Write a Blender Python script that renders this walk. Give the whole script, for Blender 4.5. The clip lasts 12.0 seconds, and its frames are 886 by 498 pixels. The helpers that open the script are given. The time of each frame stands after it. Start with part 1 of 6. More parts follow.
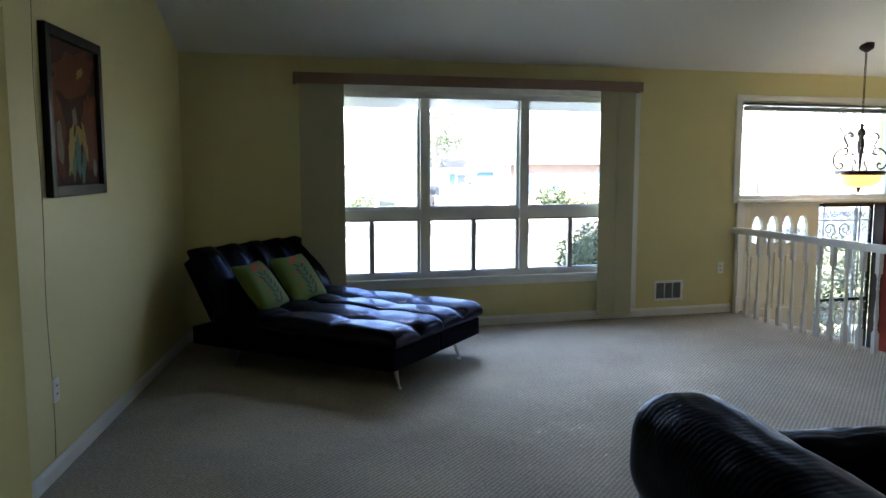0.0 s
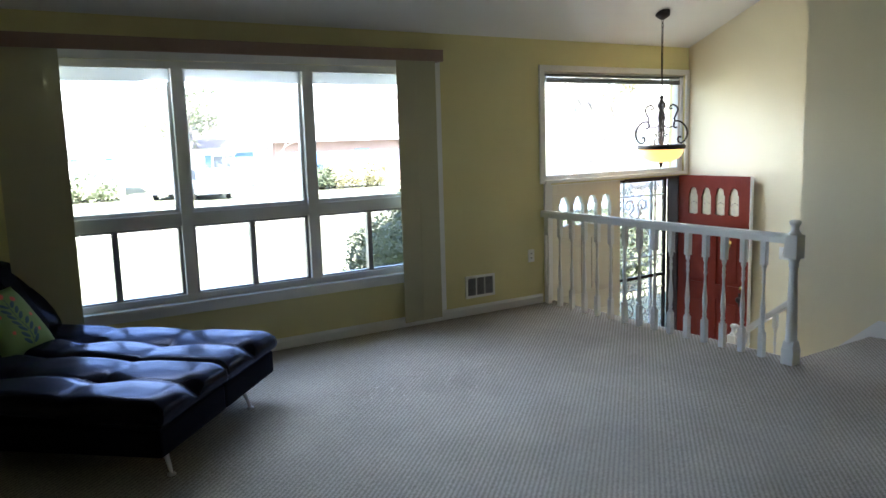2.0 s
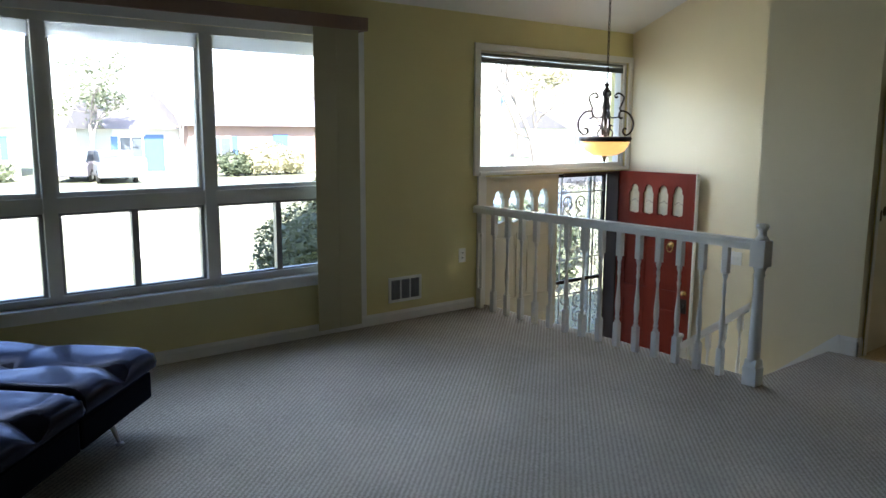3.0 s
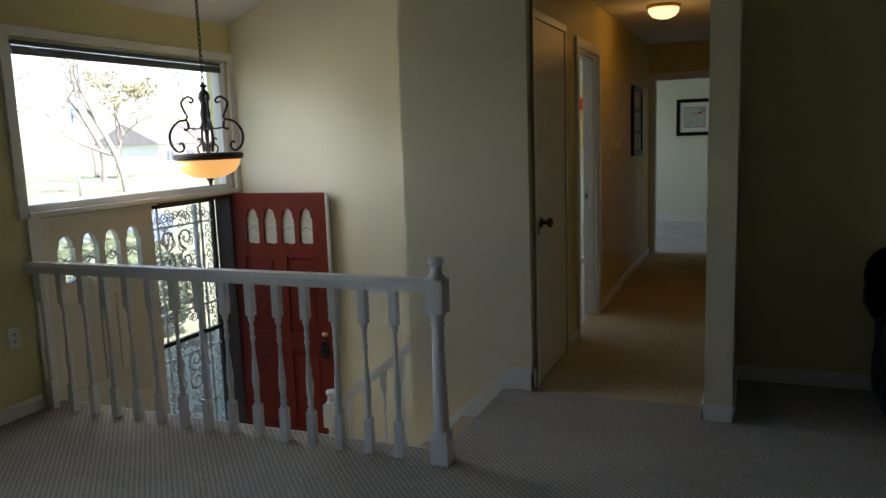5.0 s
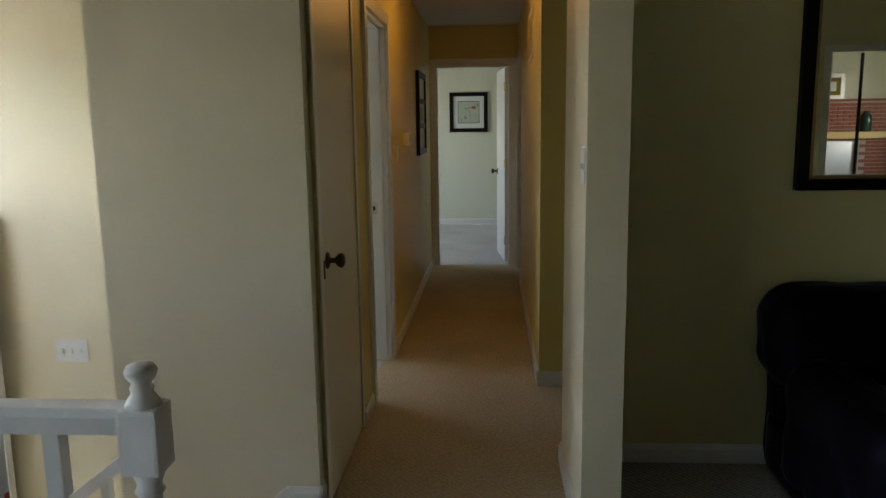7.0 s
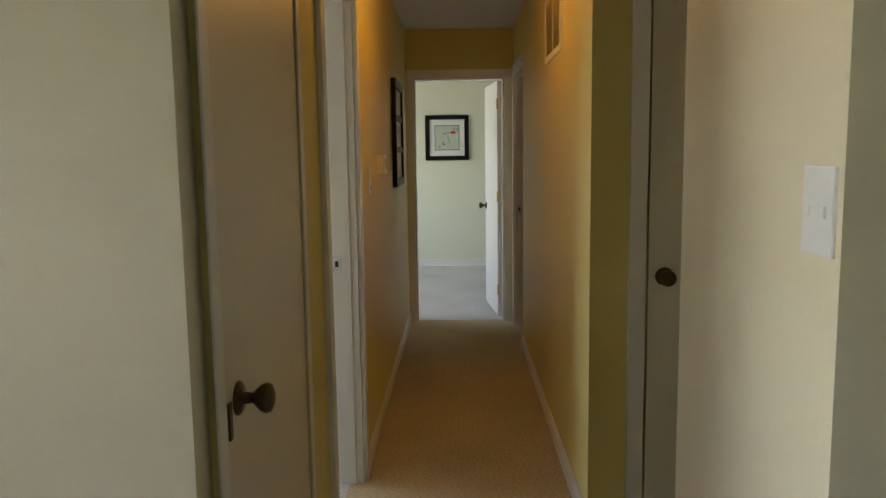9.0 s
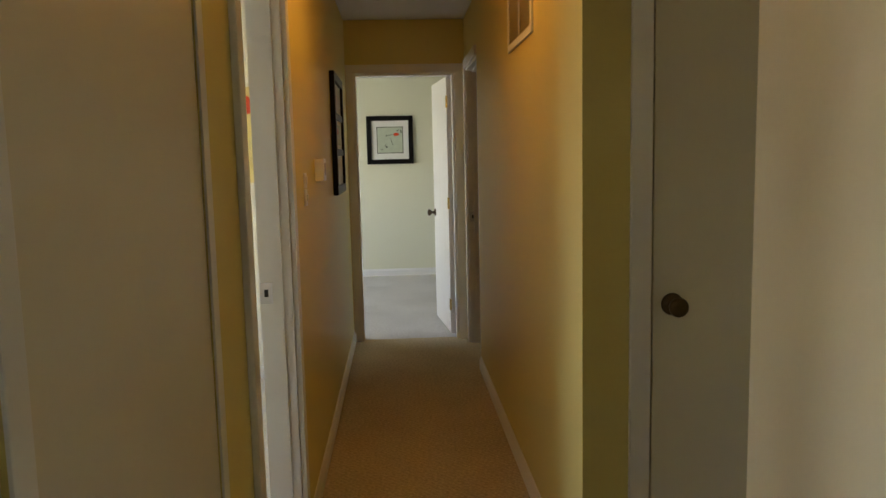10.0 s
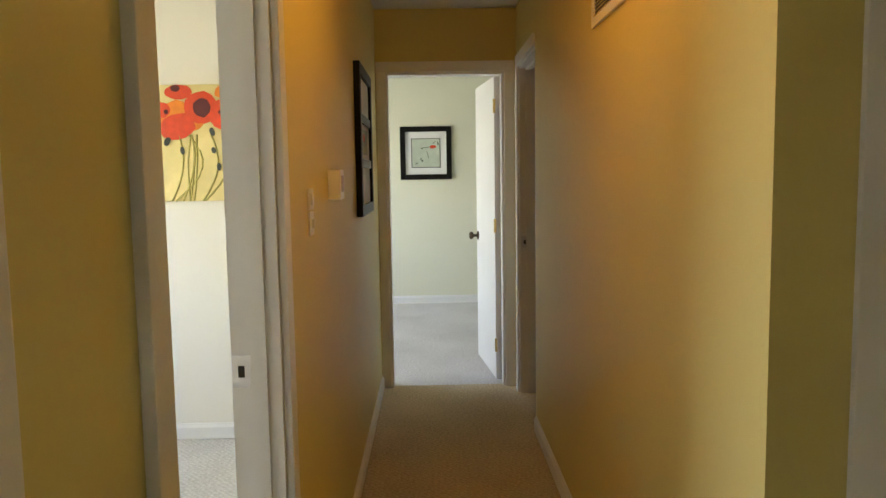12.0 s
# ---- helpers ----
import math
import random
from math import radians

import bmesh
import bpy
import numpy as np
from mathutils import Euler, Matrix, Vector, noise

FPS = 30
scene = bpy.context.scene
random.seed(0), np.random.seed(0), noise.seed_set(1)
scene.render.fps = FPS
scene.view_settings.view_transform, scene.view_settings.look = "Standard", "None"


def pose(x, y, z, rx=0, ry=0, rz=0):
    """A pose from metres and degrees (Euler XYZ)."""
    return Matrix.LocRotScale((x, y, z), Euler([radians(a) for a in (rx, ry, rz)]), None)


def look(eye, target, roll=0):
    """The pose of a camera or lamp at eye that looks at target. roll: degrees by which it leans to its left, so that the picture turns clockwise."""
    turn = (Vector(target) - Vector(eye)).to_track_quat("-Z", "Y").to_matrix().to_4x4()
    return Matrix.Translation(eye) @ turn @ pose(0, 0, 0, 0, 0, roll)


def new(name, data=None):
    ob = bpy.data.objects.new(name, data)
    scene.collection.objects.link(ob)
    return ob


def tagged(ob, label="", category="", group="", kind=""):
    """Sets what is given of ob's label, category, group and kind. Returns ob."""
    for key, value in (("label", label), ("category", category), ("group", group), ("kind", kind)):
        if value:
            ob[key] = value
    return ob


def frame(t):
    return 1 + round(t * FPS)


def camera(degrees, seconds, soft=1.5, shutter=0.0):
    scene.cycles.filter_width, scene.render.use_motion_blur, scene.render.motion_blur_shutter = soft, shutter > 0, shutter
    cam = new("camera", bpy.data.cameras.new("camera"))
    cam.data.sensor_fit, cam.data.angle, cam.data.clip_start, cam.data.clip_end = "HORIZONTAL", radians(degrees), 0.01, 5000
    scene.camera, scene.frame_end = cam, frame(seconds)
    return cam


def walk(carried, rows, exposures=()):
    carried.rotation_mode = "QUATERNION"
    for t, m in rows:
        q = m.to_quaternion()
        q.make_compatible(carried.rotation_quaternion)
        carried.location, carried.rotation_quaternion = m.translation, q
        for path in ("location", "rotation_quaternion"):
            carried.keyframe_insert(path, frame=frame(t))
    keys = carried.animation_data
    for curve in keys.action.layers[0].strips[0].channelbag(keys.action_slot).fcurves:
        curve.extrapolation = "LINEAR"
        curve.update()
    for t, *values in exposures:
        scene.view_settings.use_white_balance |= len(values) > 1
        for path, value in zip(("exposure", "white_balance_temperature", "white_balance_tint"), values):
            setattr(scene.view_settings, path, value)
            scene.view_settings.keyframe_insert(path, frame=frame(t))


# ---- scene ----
cam = camera(60.5, 12.0)
PATH = [
    (0, (-0.187, 0.139, 1.457), (0.319, 2.062, 1.24), 0.0),
    (0.2, (-0.196, 0.233, 1.442), (0.326, 2.152, 1.235), -0.5),
    (0.3, (-0.199, 0.282, 1.436), (0.313, 2.202, 1.207), -0.7),
    (0.5, (-0.202, 0.392, 1.43), (0.265, 2.315, 1.14), -1.2),
    (0.7, (-0.186, 0.520, 1.431), (0.325, 2.432, 1.137), -1.5),
    (0.8, (-0.169, 0.588, 1.432), (0.376, 2.494, 1.168), -1.7),
    (1, (-0.129, 0.725, 1.435), (0.477, 2.621, 1.234), -2.0),
    (1.3, (-0.075, 0.915, 1.447), (0.623, 2.770, 1.177), -1.1),
    (1.5, (-0.043, 1.034, 1.466), (0.742, 2.848, 1.163), -0.5),
    (1.7, (-0.010, 1.153, 1.497), (0.916, 2.904, 1.220), -1.0),
    (1.8, (0.009, 1.215, 1.512), (0.993, 2.934, 1.235), -1.2),
    (2, (0.056, 1.354, 1.527), (1.117, 3.025, 1.24), -1.7),
    (2.2, (0.119, 1.514, 1.517), (1.250, 3.126, 1.167), -1.6),
    (2.3, (0.156, 1.594, 1.508), (1.293, 3.197, 1.137), -1.5),
    (2.5, (0.237, 1.733, 1.488), (1.374, 3.353, 1.199), -1.4),
    (2.7, (0.323, 1.831, 1.476), (1.474, 3.448, 1.233), -0.7),
    (2.8, (0.366, 1.876, 1.473), (1.526, 3.481, 1.197), -0.4),
    (3, (0.45, 1.99, 1.471), (1.68, 3.535, 1.159), 0.3),
    (3.2, (0.529, 2.153, 1.473), (1.912, 3.567, 1.177), 0.9),
    (4.8, (1.363, 2.84, 1.496), (3.135, 3.695, 1.14), -1.3),
    (5, (1.508, 2.932, 1.479), (3.339, 3.681, 1.182), -2.0),
    (5.2, (1.635, 3.008, 1.480), (3.517, 3.633, 1.226), -2.2),
    (5.3, (1.695, 3.038, 1.480), (3.588, 3.629, 1.227), -2.4),
    (5.5, (1.823, 3.088, 1.482), (3.725, 3.594, 1.128), -2.6),
    (5.7, (1.976, 3.128, 1.483), (3.897, 3.548, 1.120), -1.9),
    (5.8, (2.058, 3.145, 1.484), (3.991, 3.558, 1.177), -1.5),
    (6, (2.222, 3.18, 1.484), (4.171, 3.55, 1.235), -0.8),
    (6.2, (2.373, 3.218, 1.476), (4.323, 3.525, 1.156), -0.4),
    (6.3, (2.445, 3.239, 1.469), (4.398, 3.506, 1.133), -0.2),
    (6.5, (2.587, 3.288, 1.461), (4.547, 3.484, 1.115), 0.2),
    (6.6, (2.660, 3.317, 1.462), (4.630, 3.456, 1.151), 0.0),
    (6.8, (2.809, 3.377, 1.465), (4.788, 3.465, 1.191), -0.4),
    (7, (2.965, 3.428, 1.467), (4.934, 3.559, 1.14), -0.8),
    (7.2, (3.124, 3.463, 1.452), (5.084, 3.601, 1.08), -0.7),
    (8.8, (4.245, 3.631, 1.413), (6.222, 3.638, 1.11), -1.9),
    (9, (4.402, 3.639, 1.408), (6.387, 3.68, 1.161), -0.8),
    (9.2, (4.530, 3.642, 1.405), (6.516, 3.703, 1.178), -0.4),
    (9.3, (4.585, 3.644, 1.404), (6.570, 3.685, 1.166), -0.3),
    (9.5, (4.691, 3.651, 1.404), (6.668, 3.704, 1.106), 0.1),
    (9.7, (4.805, 3.668, 1.405), (6.783, 3.688, 1.107), -0.5),
    (9.8, (4.861, 3.677, 1.405), (6.843, 3.638, 1.137), -0.7),
    (10, (4.963, 3.693, 1.406), (6.945, 3.579, 1.165), -1.3),
    (10.2, (5.041, 3.700, 1.399), (7.017, 3.545, 1.130), -1.3),
    (10.3, (5.078, 3.701, 1.393), (7.050, 3.529, 1.108), -1.4),
    (10.5, (5.162, 3.702, 1.386), (7.125, 3.502, 1.058), -1.4),
    (10.7, (5.275, 3.698, 1.387), (7.250, 3.558, 1.101), -0.7),
    (10.8, (5.337, 3.696, 1.387), (7.321, 3.610, 1.150), -0.3),
    (11, (5.456, 3.692, 1.388), (7.444, 3.686, 1.165), 0.4),
    (11.2, (5.551, 3.692, 1.388), (7.534, 3.720, 1.128), -0.2),
    (11.3, (5.591, 3.693, 1.387), (7.574, 3.705, 1.128), -0.4),
    (11.5, (5.668, 3.695, 1.387), (7.652, 3.705, 1.135), -1.0),
    (11.7, (5.748, 3.702, 1.387), (7.732, 3.733, 1.135), -1.0),
    (11.8, (5.790, 3.708, 1.388), (7.775, 3.713, 1.147), -0.9),
    (12, (5.875, 3.721, 1.389), (7.865, 3.692, 1.193), -0.9),
]
walk(cam, [(t, look(eye, target, roll)) for t, eye, target, roll in PATH],
     exposures=[(0, 3.15, 6200, 12.5), (1.5, 3.15, 6250, 12.5), (2.5, 2.77, 6250, 12.5), (3.2, 2.33, 6300, 12.5), (5, 1.8, 6500, 12.5), (5.5, 1.85, 6550, 12.5),
                (6.5, 2.3, 6750, 13), (7.2, 2.8, 6900, 14.5), (9, 3.3, 7150, 16.5), (9.5, 3.3, 7550, 18), (10.5, 3.45, 7850, 18), (11, 3.7, 7750, 18), (12, 3.85, 7300, 18)])


# ---- light ----
world = bpy.data.worlds.new("world")
scene.world = world
world.use_nodes = True
wn = world.node_tree
sky = wn.nodes.new("ShaderNodeTexSky")
sky.sky_type = "NISHITA"
sky.sun_disc = False
sky.sun_elevation, sky.sun_rotation = radians(48), radians(160)
wn.nodes["Background"].inputs["Strength"].default_value = 0.15
wn.links.new(sky.outputs["Color"], wn.nodes["Background"].inputs["Color"])


def lamp(name, kind, m, energy, color, size=0.1, size_y=None, spread=150):
    data = bpy.data.lights.new(name, kind)
    data.energy, data.color = energy, color
    if kind == "AREA":
        data.shape = "RECTANGLE"
        data.size, data.size_y = size, size_y or size
        data.spread = radians(spread)
    elif kind == "SUN":
        data.angle = size
    else:
        data.shadow_soft_size = size
    ob = new(name, data)
    ob.matrix_world = m
    return ob


lamp("sun", "SUN", look((0, 0, 0), (0.30, 0.60, -0.74)), 5.0, (1.0, 0.95, 0.88), radians(0.5))
lamp("window_daylight", "AREA", look((1.85, 6.81, 1.955), (2.15, 3.9, -0.3)), 2.0, (0.74, 0.86, 1.0), 2.70, 0.05, 85)
lamp("foyer_daylight", "AREA", look((5.20, 6.81, 2.03), (5.60, 5.0, -0.4)), 1.5, (0.92, 0.96, 1.0), 1.05, 0.05, 112)
lamp("foyer_ground_light", "AREA", look((4.98, 6.80, 1.165), (5.95, 4.6, 1.45)), 1.0, (0.95, 0.97, 1.0), 0.75, 0.04, 130)
lamp("bedroom_daylight", "AREA", look((8.4, 6.70, 1.4), (8.4, 0, 1.0)), 1.3, (0.92, 0.96, 1.0), 1.6, 1.2)
lamp("far_room_daylight", "AREA", look((12.4, 6.50, 1.4), (12.4, 0, 1.0)), 2.3, (0.88, 0.95, 1.0), 1.8, 1.2)
# Fill lamp at an unseen, added opening; brightens the room in the mirror.
lamp("family_room_fill", "AREA", look((-2.6, -4.4, 1.6), (-4.4, -1.6, 1.2)), 1.1, (0.95, 0.97, 1.0), 1.8, 1.4, 90)


# ---- materials ----
def mat(name, color, rough=0.6, metal=0.0, grain=0.0, scale=40.0, vary=0.08, patch=1.5, bump=0.0, emit=0.0, emit_color=None, coat=0.0, spec=0.5):
    m = bpy.data.materials.new(name)
    m.use_nodes = True
    nt = m.node_tree
    b = nt.nodes["Principled BSDF"]
    b.inputs["Roughness"].default_value = rough
    b.inputs["Metallic"].default_value = metal
    b.inputs["Coat Weight"].default_value = coat
    b.inputs["Specular IOR Level"].default_value = spec
    tc = nt.nodes.new("ShaderNodeTexCoord")
    fine = nt.nodes.new("ShaderNodeTexNoise")
    fine.inputs["Scale"].default_value, fine.inputs["Detail"].default_value = scale, 6
    broad = nt.nodes.new("ShaderNodeTexNoise")
    broad.inputs["Scale"].default_value, broad.inputs["Detail"].default_value = patch, 3
    for n in (fine, broad):
        nt.links.new(tc.outputs["Object"], n.inputs["Vector"])
    mix = nt.nodes.new("ShaderNodeMix")
    mix.data_type = "RGBA"
    mix.inputs["A"].default_value = (*[c * (1 - vary) for c in color], 1)
    mix.inputs["B"].default_value = (*[min(1, c * (1 + vary)) for c in color], 1)
    add = nt.nodes.new("ShaderNodeMath")
    add.operation = "MULTIPLY_ADD"
    add.inputs[1].default_value = grain
    nt.links.new(fine.outputs["Fac"], add.inputs[0])
    sub = nt.nodes.new("ShaderNodeMath")
    sub.operation = "MULTIPLY"
    sub.inputs[1].default_value = 1.0 - grain
    nt.links.new(broad.outputs["Fac"], sub.inputs[0])
    nt.links.new(sub.outputs[0], add.inputs[2])
    nt.links.new(add.outputs[0], mix.inputs["Factor"])
    nt.links.new(mix.outputs["Result"], b.inputs["Base Color"])
    if bump:
        bp = nt.nodes.new("ShaderNodeBump")
        bp.inputs["Strength"].default_value, bp.inputs["Distance"].default_value = bump, 0.004
        nt.links.new(fine.outputs["Fac"], bp.inputs["Height"])
        nt.links.new(bp.outputs["Normal"], b.inputs["Normal"])
    if emit:
        b.inputs["Emission Color"].default_value = (*(emit_color or color), 1)
        b.inputs["Emission Strength"].default_value = emit
    return m


def carpet_mat(name, color, rib):
    """Loop-pile carpet: cords across the room, broken into loops, with soft worn patches."""
    m = mat(name, color, 0.95, grain=0.62, scale=70, vary=0.75, patch=1.6, spec=0.0)
    nt = m.node_tree
    b = nt.nodes["Principled BSDF"]
    tc = nt.nodes["Texture Coordinate"]
    turn = nt.nodes.new("ShaderNodeMapping")
    turn.inputs["Rotation"].default_value = (0, 0, radians(47))
    nt.links.new(tc.outputs["Object"], turn.inputs["Vector"])
    wave = nt.nodes.new("ShaderNodeTexWave")
    wave.inputs["Scale"].default_value, wave.inputs["Distortion"].default_value = 14, 3.5
    wave.inputs["Detail"].default_value, wave.inputs["Detail Scale"].default_value = 2, 6
    nt.links.new(turn.outputs["Vector"], wave.inputs["Vector"])
    fine = nt.nodes.new("ShaderNodeTexNoise")
    fine.inputs["Scale"].default_value, fine.inputs["Detail"].default_value = 220, 3
    nt.links.new(tc.outputs["Object"], fine.inputs["Vector"])
    mixh = nt.nodes.new("ShaderNodeMath")
    mixh.operation = "MULTIPLY_ADD"
    mixh.inputs[1].default_value = rib
    nt.links.new(wave.outputs["Fac"], mixh.inputs[0])
    nt.links.new(fine.outputs["Fac"], mixh.inputs[2])
    bp = nt.nodes.new("ShaderNodeBump")
    bp.inputs["Strength"].default_value, bp.inputs["Distance"].default_value = 0.35, 0.002
    nt.links.new(mixh.outputs[0], bp.inputs["Height"])
    nt.links.new(bp.outputs["Normal"], b.inputs["Normal"])
    old = b.inputs["Base Color"].links[0].from_socket
    dark = nt.nodes.new("ShaderNodeMix")
    dark.data_type, dark.blend_type = "RGBA", "MULTIPLY"
    dark.inputs["Factor"].default_value = 0.42 * rib
    nt.links.new(old, dark.inputs["A"])
    nt.links.new(wave.outputs["Color"], dark.inputs["B"])
    nt.links.new(dark.outputs["Result"], b.inputs["Base Color"])
    return m


def glass_mat(name, tint=(1, 1, 1), rough=0.0):
    m = bpy.data.materials.new(name)
    m.use_nodes = True
    nt = m.node_tree
    b = nt.nodes["Principled BSDF"]
    b.inputs["Base Color"].default_value = (*tint, 1)
    b.inputs["Transmission Weight"].default_value = 1
    b.inputs["Roughness"].default_value = rough
    b.inputs["IOR"].default_value = 1.05
    return m


M_WALL = mat("yellow_wall_paint", (0.66, 0.60, 0.30), 0.55, grain=0.4, scale=90, vary=0.05, patch=0.9, bump=0.08)
# Paler than the wall's yellower paint: part of the daylight is in this colour.
M_STAIR = mat("daylight_paled_cream_paint", (0.78, 0.71, 0.51), 0.5, grain=0.4, scale=90, vary=0.05, patch=0.9, bump=0.08)
M_HALL = mat("cream_wall_paint", (0.70, 0.59, 0.22), 0.5, grain=0.4, scale=90, vary=0.05, patch=0.9, bump=0.08)
M_FAR = mat("pale_green_wall_paint", (0.73, 0.73, 0.58), 0.6, grain=0.4, scale=90, vary=0.04, patch=0.9, bump=0.06)
M_CEIL = mat("ceiling_paint", (0.72, 0.72, 0.70), 0.8, grain=0.5, scale=120, vary=0.05, bump=0.15)
M_TRIM = mat("white_trim_paint", (0.78, 0.78, 0.76), 0.35, grain=0.3, scale=30, vary=0.05, patch=4, bump=0.03)
M_DOOR = mat("cream_door_paint", (0.72, 0.68, 0.56), 0.38, grain=0.3, scale=30, vary=0.05, patch=2, bump=0.03)
M_CARPET = carpet_mat("loop_carpet", (0.46, 0.43, 0.385), 0.9)
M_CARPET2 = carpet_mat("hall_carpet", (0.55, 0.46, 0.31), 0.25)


def leather_mat(name, sheen, rough, crease, ior=1.27):
    """Black leather: a near-black ground under a polished finish, its gloss tinted with the sky's blue; crease is the
    depth of its folds.
    """
    m = mat(name, (0.004, 0.004, 0.006), 0.5, grain=0.7, scale=130, vary=0.3, patch=5, bump=0.12, spec=0.0)
    nt = m.node_tree
    b = nt.nodes["Principled BSDF"]
    gloss = nt.nodes.new("ShaderNodeBsdfGlossy")
    # The bluish gloss colour stands in for blue sky mirrored in the leather.
    gloss.inputs["Color"].default_value = (*sheen, 1)
    gloss.inputs["Roughness"].default_value = rough
    if crease:
        fold = nt.nodes.new("ShaderNodeTexWave")
        fold.bands_direction = "Y"
        fold.inputs["Scale"].default_value, fold.inputs["Distortion"].default_value = 13.0, 5.0
        fold.inputs["Detail"].default_value, fold.inputs["Detail Scale"].default_value = 3, 1.3
        nt.links.new(nt.nodes["Texture Coordinate"].outputs["Object"], fold.inputs["Vector"])
        folds = nt.nodes.new("ShaderNodeBump")
        folds.inputs["Strength"].default_value, folds.inputs["Distance"].default_value = 0.5, crease
        nt.links.new(fold.outputs["Fac"], folds.inputs["Height"])
        nt.links.new(folds.outputs["Normal"], gloss.inputs["Normal"])
    else:
        nt.links.new(nt.nodes["Bump"].outputs["Normal"], gloss.inputs["Normal"])
    fresnel = nt.nodes.new("ShaderNodeFresnel")
    fresnel.inputs["IOR"].default_value = ior
    both = nt.nodes.new("ShaderNodeMixShader")
    nt.links.new(fresnel.outputs["Fac"], both.inputs["Fac"])
    nt.links.new(b.outputs["BSDF"], both.inputs[1])
    nt.links.new(gloss.outputs["BSDF"], both.inputs[2])
    nt.links.new(both.outputs["Shader"], nt.nodes["Material Output"].inputs["Surface"])
    return m


M_LEATHER = leather_mat("black_leather", (0.48, 0.54, 0.78), 0.26, 0)
# Copy of the leather with its gloss cut, shade for the chaise's base.
M_SHADED_LEATHER = leather_mat("shaded_black_leather", (0.10, 0.12, 0.18), 0.4, 0)
M_CREASE = leather_mat("creased_black_leather", (0.50, 0.54, 0.66), 0.30, 0.0014, 1.14)
M_RED = mat("red_door_paint", (0.17, 0.020, 0.009), 0.5, grain=0.5, scale=25, vary=0.25, patch=4, bump=0.04, spec=0.25)
M_IRON = mat("dark_iron", (0.035, 0.030, 0.028), 0.5, 0.6, grain=0.6, scale=60, vary=0.3, bump=0.2)
M_SCROLL = mat("white_painted_iron", (0.70, 0.70, 0.70), 0.5, 0.0, grain=0.6, scale=60, vary=0.3, bump=0.2)
M_BRONZE = mat("aged_bronze", (0.10, 0.07, 0.04), 0.35, 0.9, grain=0.5, scale=60, vary=0.3)
M_BRASS = mat("polished_brass", (0.75, 0.52, 0.20), 0.25, 1.0, grain=0.5, scale=50, vary=0.1)
M_STEEL = mat("brushed_steel", (0.62, 0.62, 0.63), 0.28, 1.0, grain=0.5, scale=80, vary=0.1)
M_ALU = mat("window_aluminium", (0.33, 0.33, 0.34), 0.4, 0.7, grain=0.5, scale=60, vary=0.1)
M_GLASS = glass_mat("window_glass")
M_BLACK = mat("black_frame_lacquer", (0.008, 0.008, 0.008), 0.4, grain=0.4, scale=60, vary=0.2, spec=0.12)
M_VALANCE = mat("brown_valance_wood", (0.26, 0.17, 0.13), 0.5, grain=0.6, scale=40, vary=0.15, bump=0.05)
M_BLIND = mat("beige_blind_fabric", (0.46, 0.43, 0.29), 0.9, grain=0.6, scale=200, vary=0.06, bump=0.1, spec=0.1)
M_SHADE = mat("thin_white_shade", (0.85, 0.85, 0.83), 0.8, vary=0.03)
nt = M_SHADE.node_tree
thin = nt.nodes.new("ShaderNodeBsdfTranslucent")
thin.inputs["Color"].default_value = (0.88, 0.89, 0.90, 1)
both = nt.nodes.new("ShaderNodeMixShader")
both.inputs["Fac"].default_value = 0.6
nt.links.new(nt.nodes["Principled BSDF"].outputs["BSDF"], both.inputs[1])
nt.links.new(thin.outputs["BSDF"], both.inputs[2])
nt.links.new(both.outputs["Shader"], nt.nodes["Material Output"].inputs["Surface"])
M_PLASTIC = mat("white_plastic", (0.80, 0.80, 0.77), 0.35, grain=0.2, vary=0.03)
M_DARK = mat("dark_cavity", (0.02, 0.02, 0.02), 0.8)


# ---- mesh helpers ----
def box(bm, x0, x1, y0, y1, z0, z1, bevel=0.0):
    vs = [bm.verts.new((x, y, z)) for z in (z0, z1) for y in (y0, y1) for x in (x0, x1)]
    fs = [bm.faces.new([vs[i] for i in q]) for q in ((0, 2, 3, 1), (4, 5, 7, 6), (0, 1, 5, 4), (2, 6, 7, 3), (0, 4, 6, 2), (1, 3, 7, 5))]
    if bevel:
        bmesh.ops.bevel(bm, geom=list({e for f in fs for e in f.edges}), offset=bevel, segments=2, affect="EDGES", profile=0.7)
    return bm


def prism(bm, poly, axis, a, b):
    """A polygon in the two other axes, drawn out along axis from a to b."""
    def at(p, q, v):
        return {"x": (v, p, q), "y": (p, v, q), "z": (p, q, v)}[axis]
    lo = [bm.verts.new(at(p, q, a)) for p, q in poly]
    hi = [bm.verts.new(at(p, q, b)) for p, q in poly]
    n = len(poly)
    bm.faces.new(lo[::-1])
    bm.faces.new(hi)
    for i in range(n):
        bm.faces.new((lo[i], lo[(i + 1) % n], hi[(i + 1) % n], hi[i]))
    bmesh.ops.recalc_face_normals(bm, faces=bm.faces)
    return bm


def lathe(bm, profile, seg=16, m=None):
    rings = []
    for r, z in profile:
        rings.append([bm.verts.new((m or Matrix()) @ Vector((r * math.cos(2 * math.pi * k / seg), r * math.sin(2 * math.pi * k / seg), z))) for k in range(seg)])
    fs = []
    for a, b in zip(rings, rings[1:]):
        for k in range(seg):
            fs.append(bm.faces.new((a[k], a[(k + 1) % seg], b[(k + 1) % seg], b[k])))
    bm.faces.new(rings[0][::-1])
    bm.faces.new(rings[-1])
    for f in fs:
        f.smooth = True
    return bm


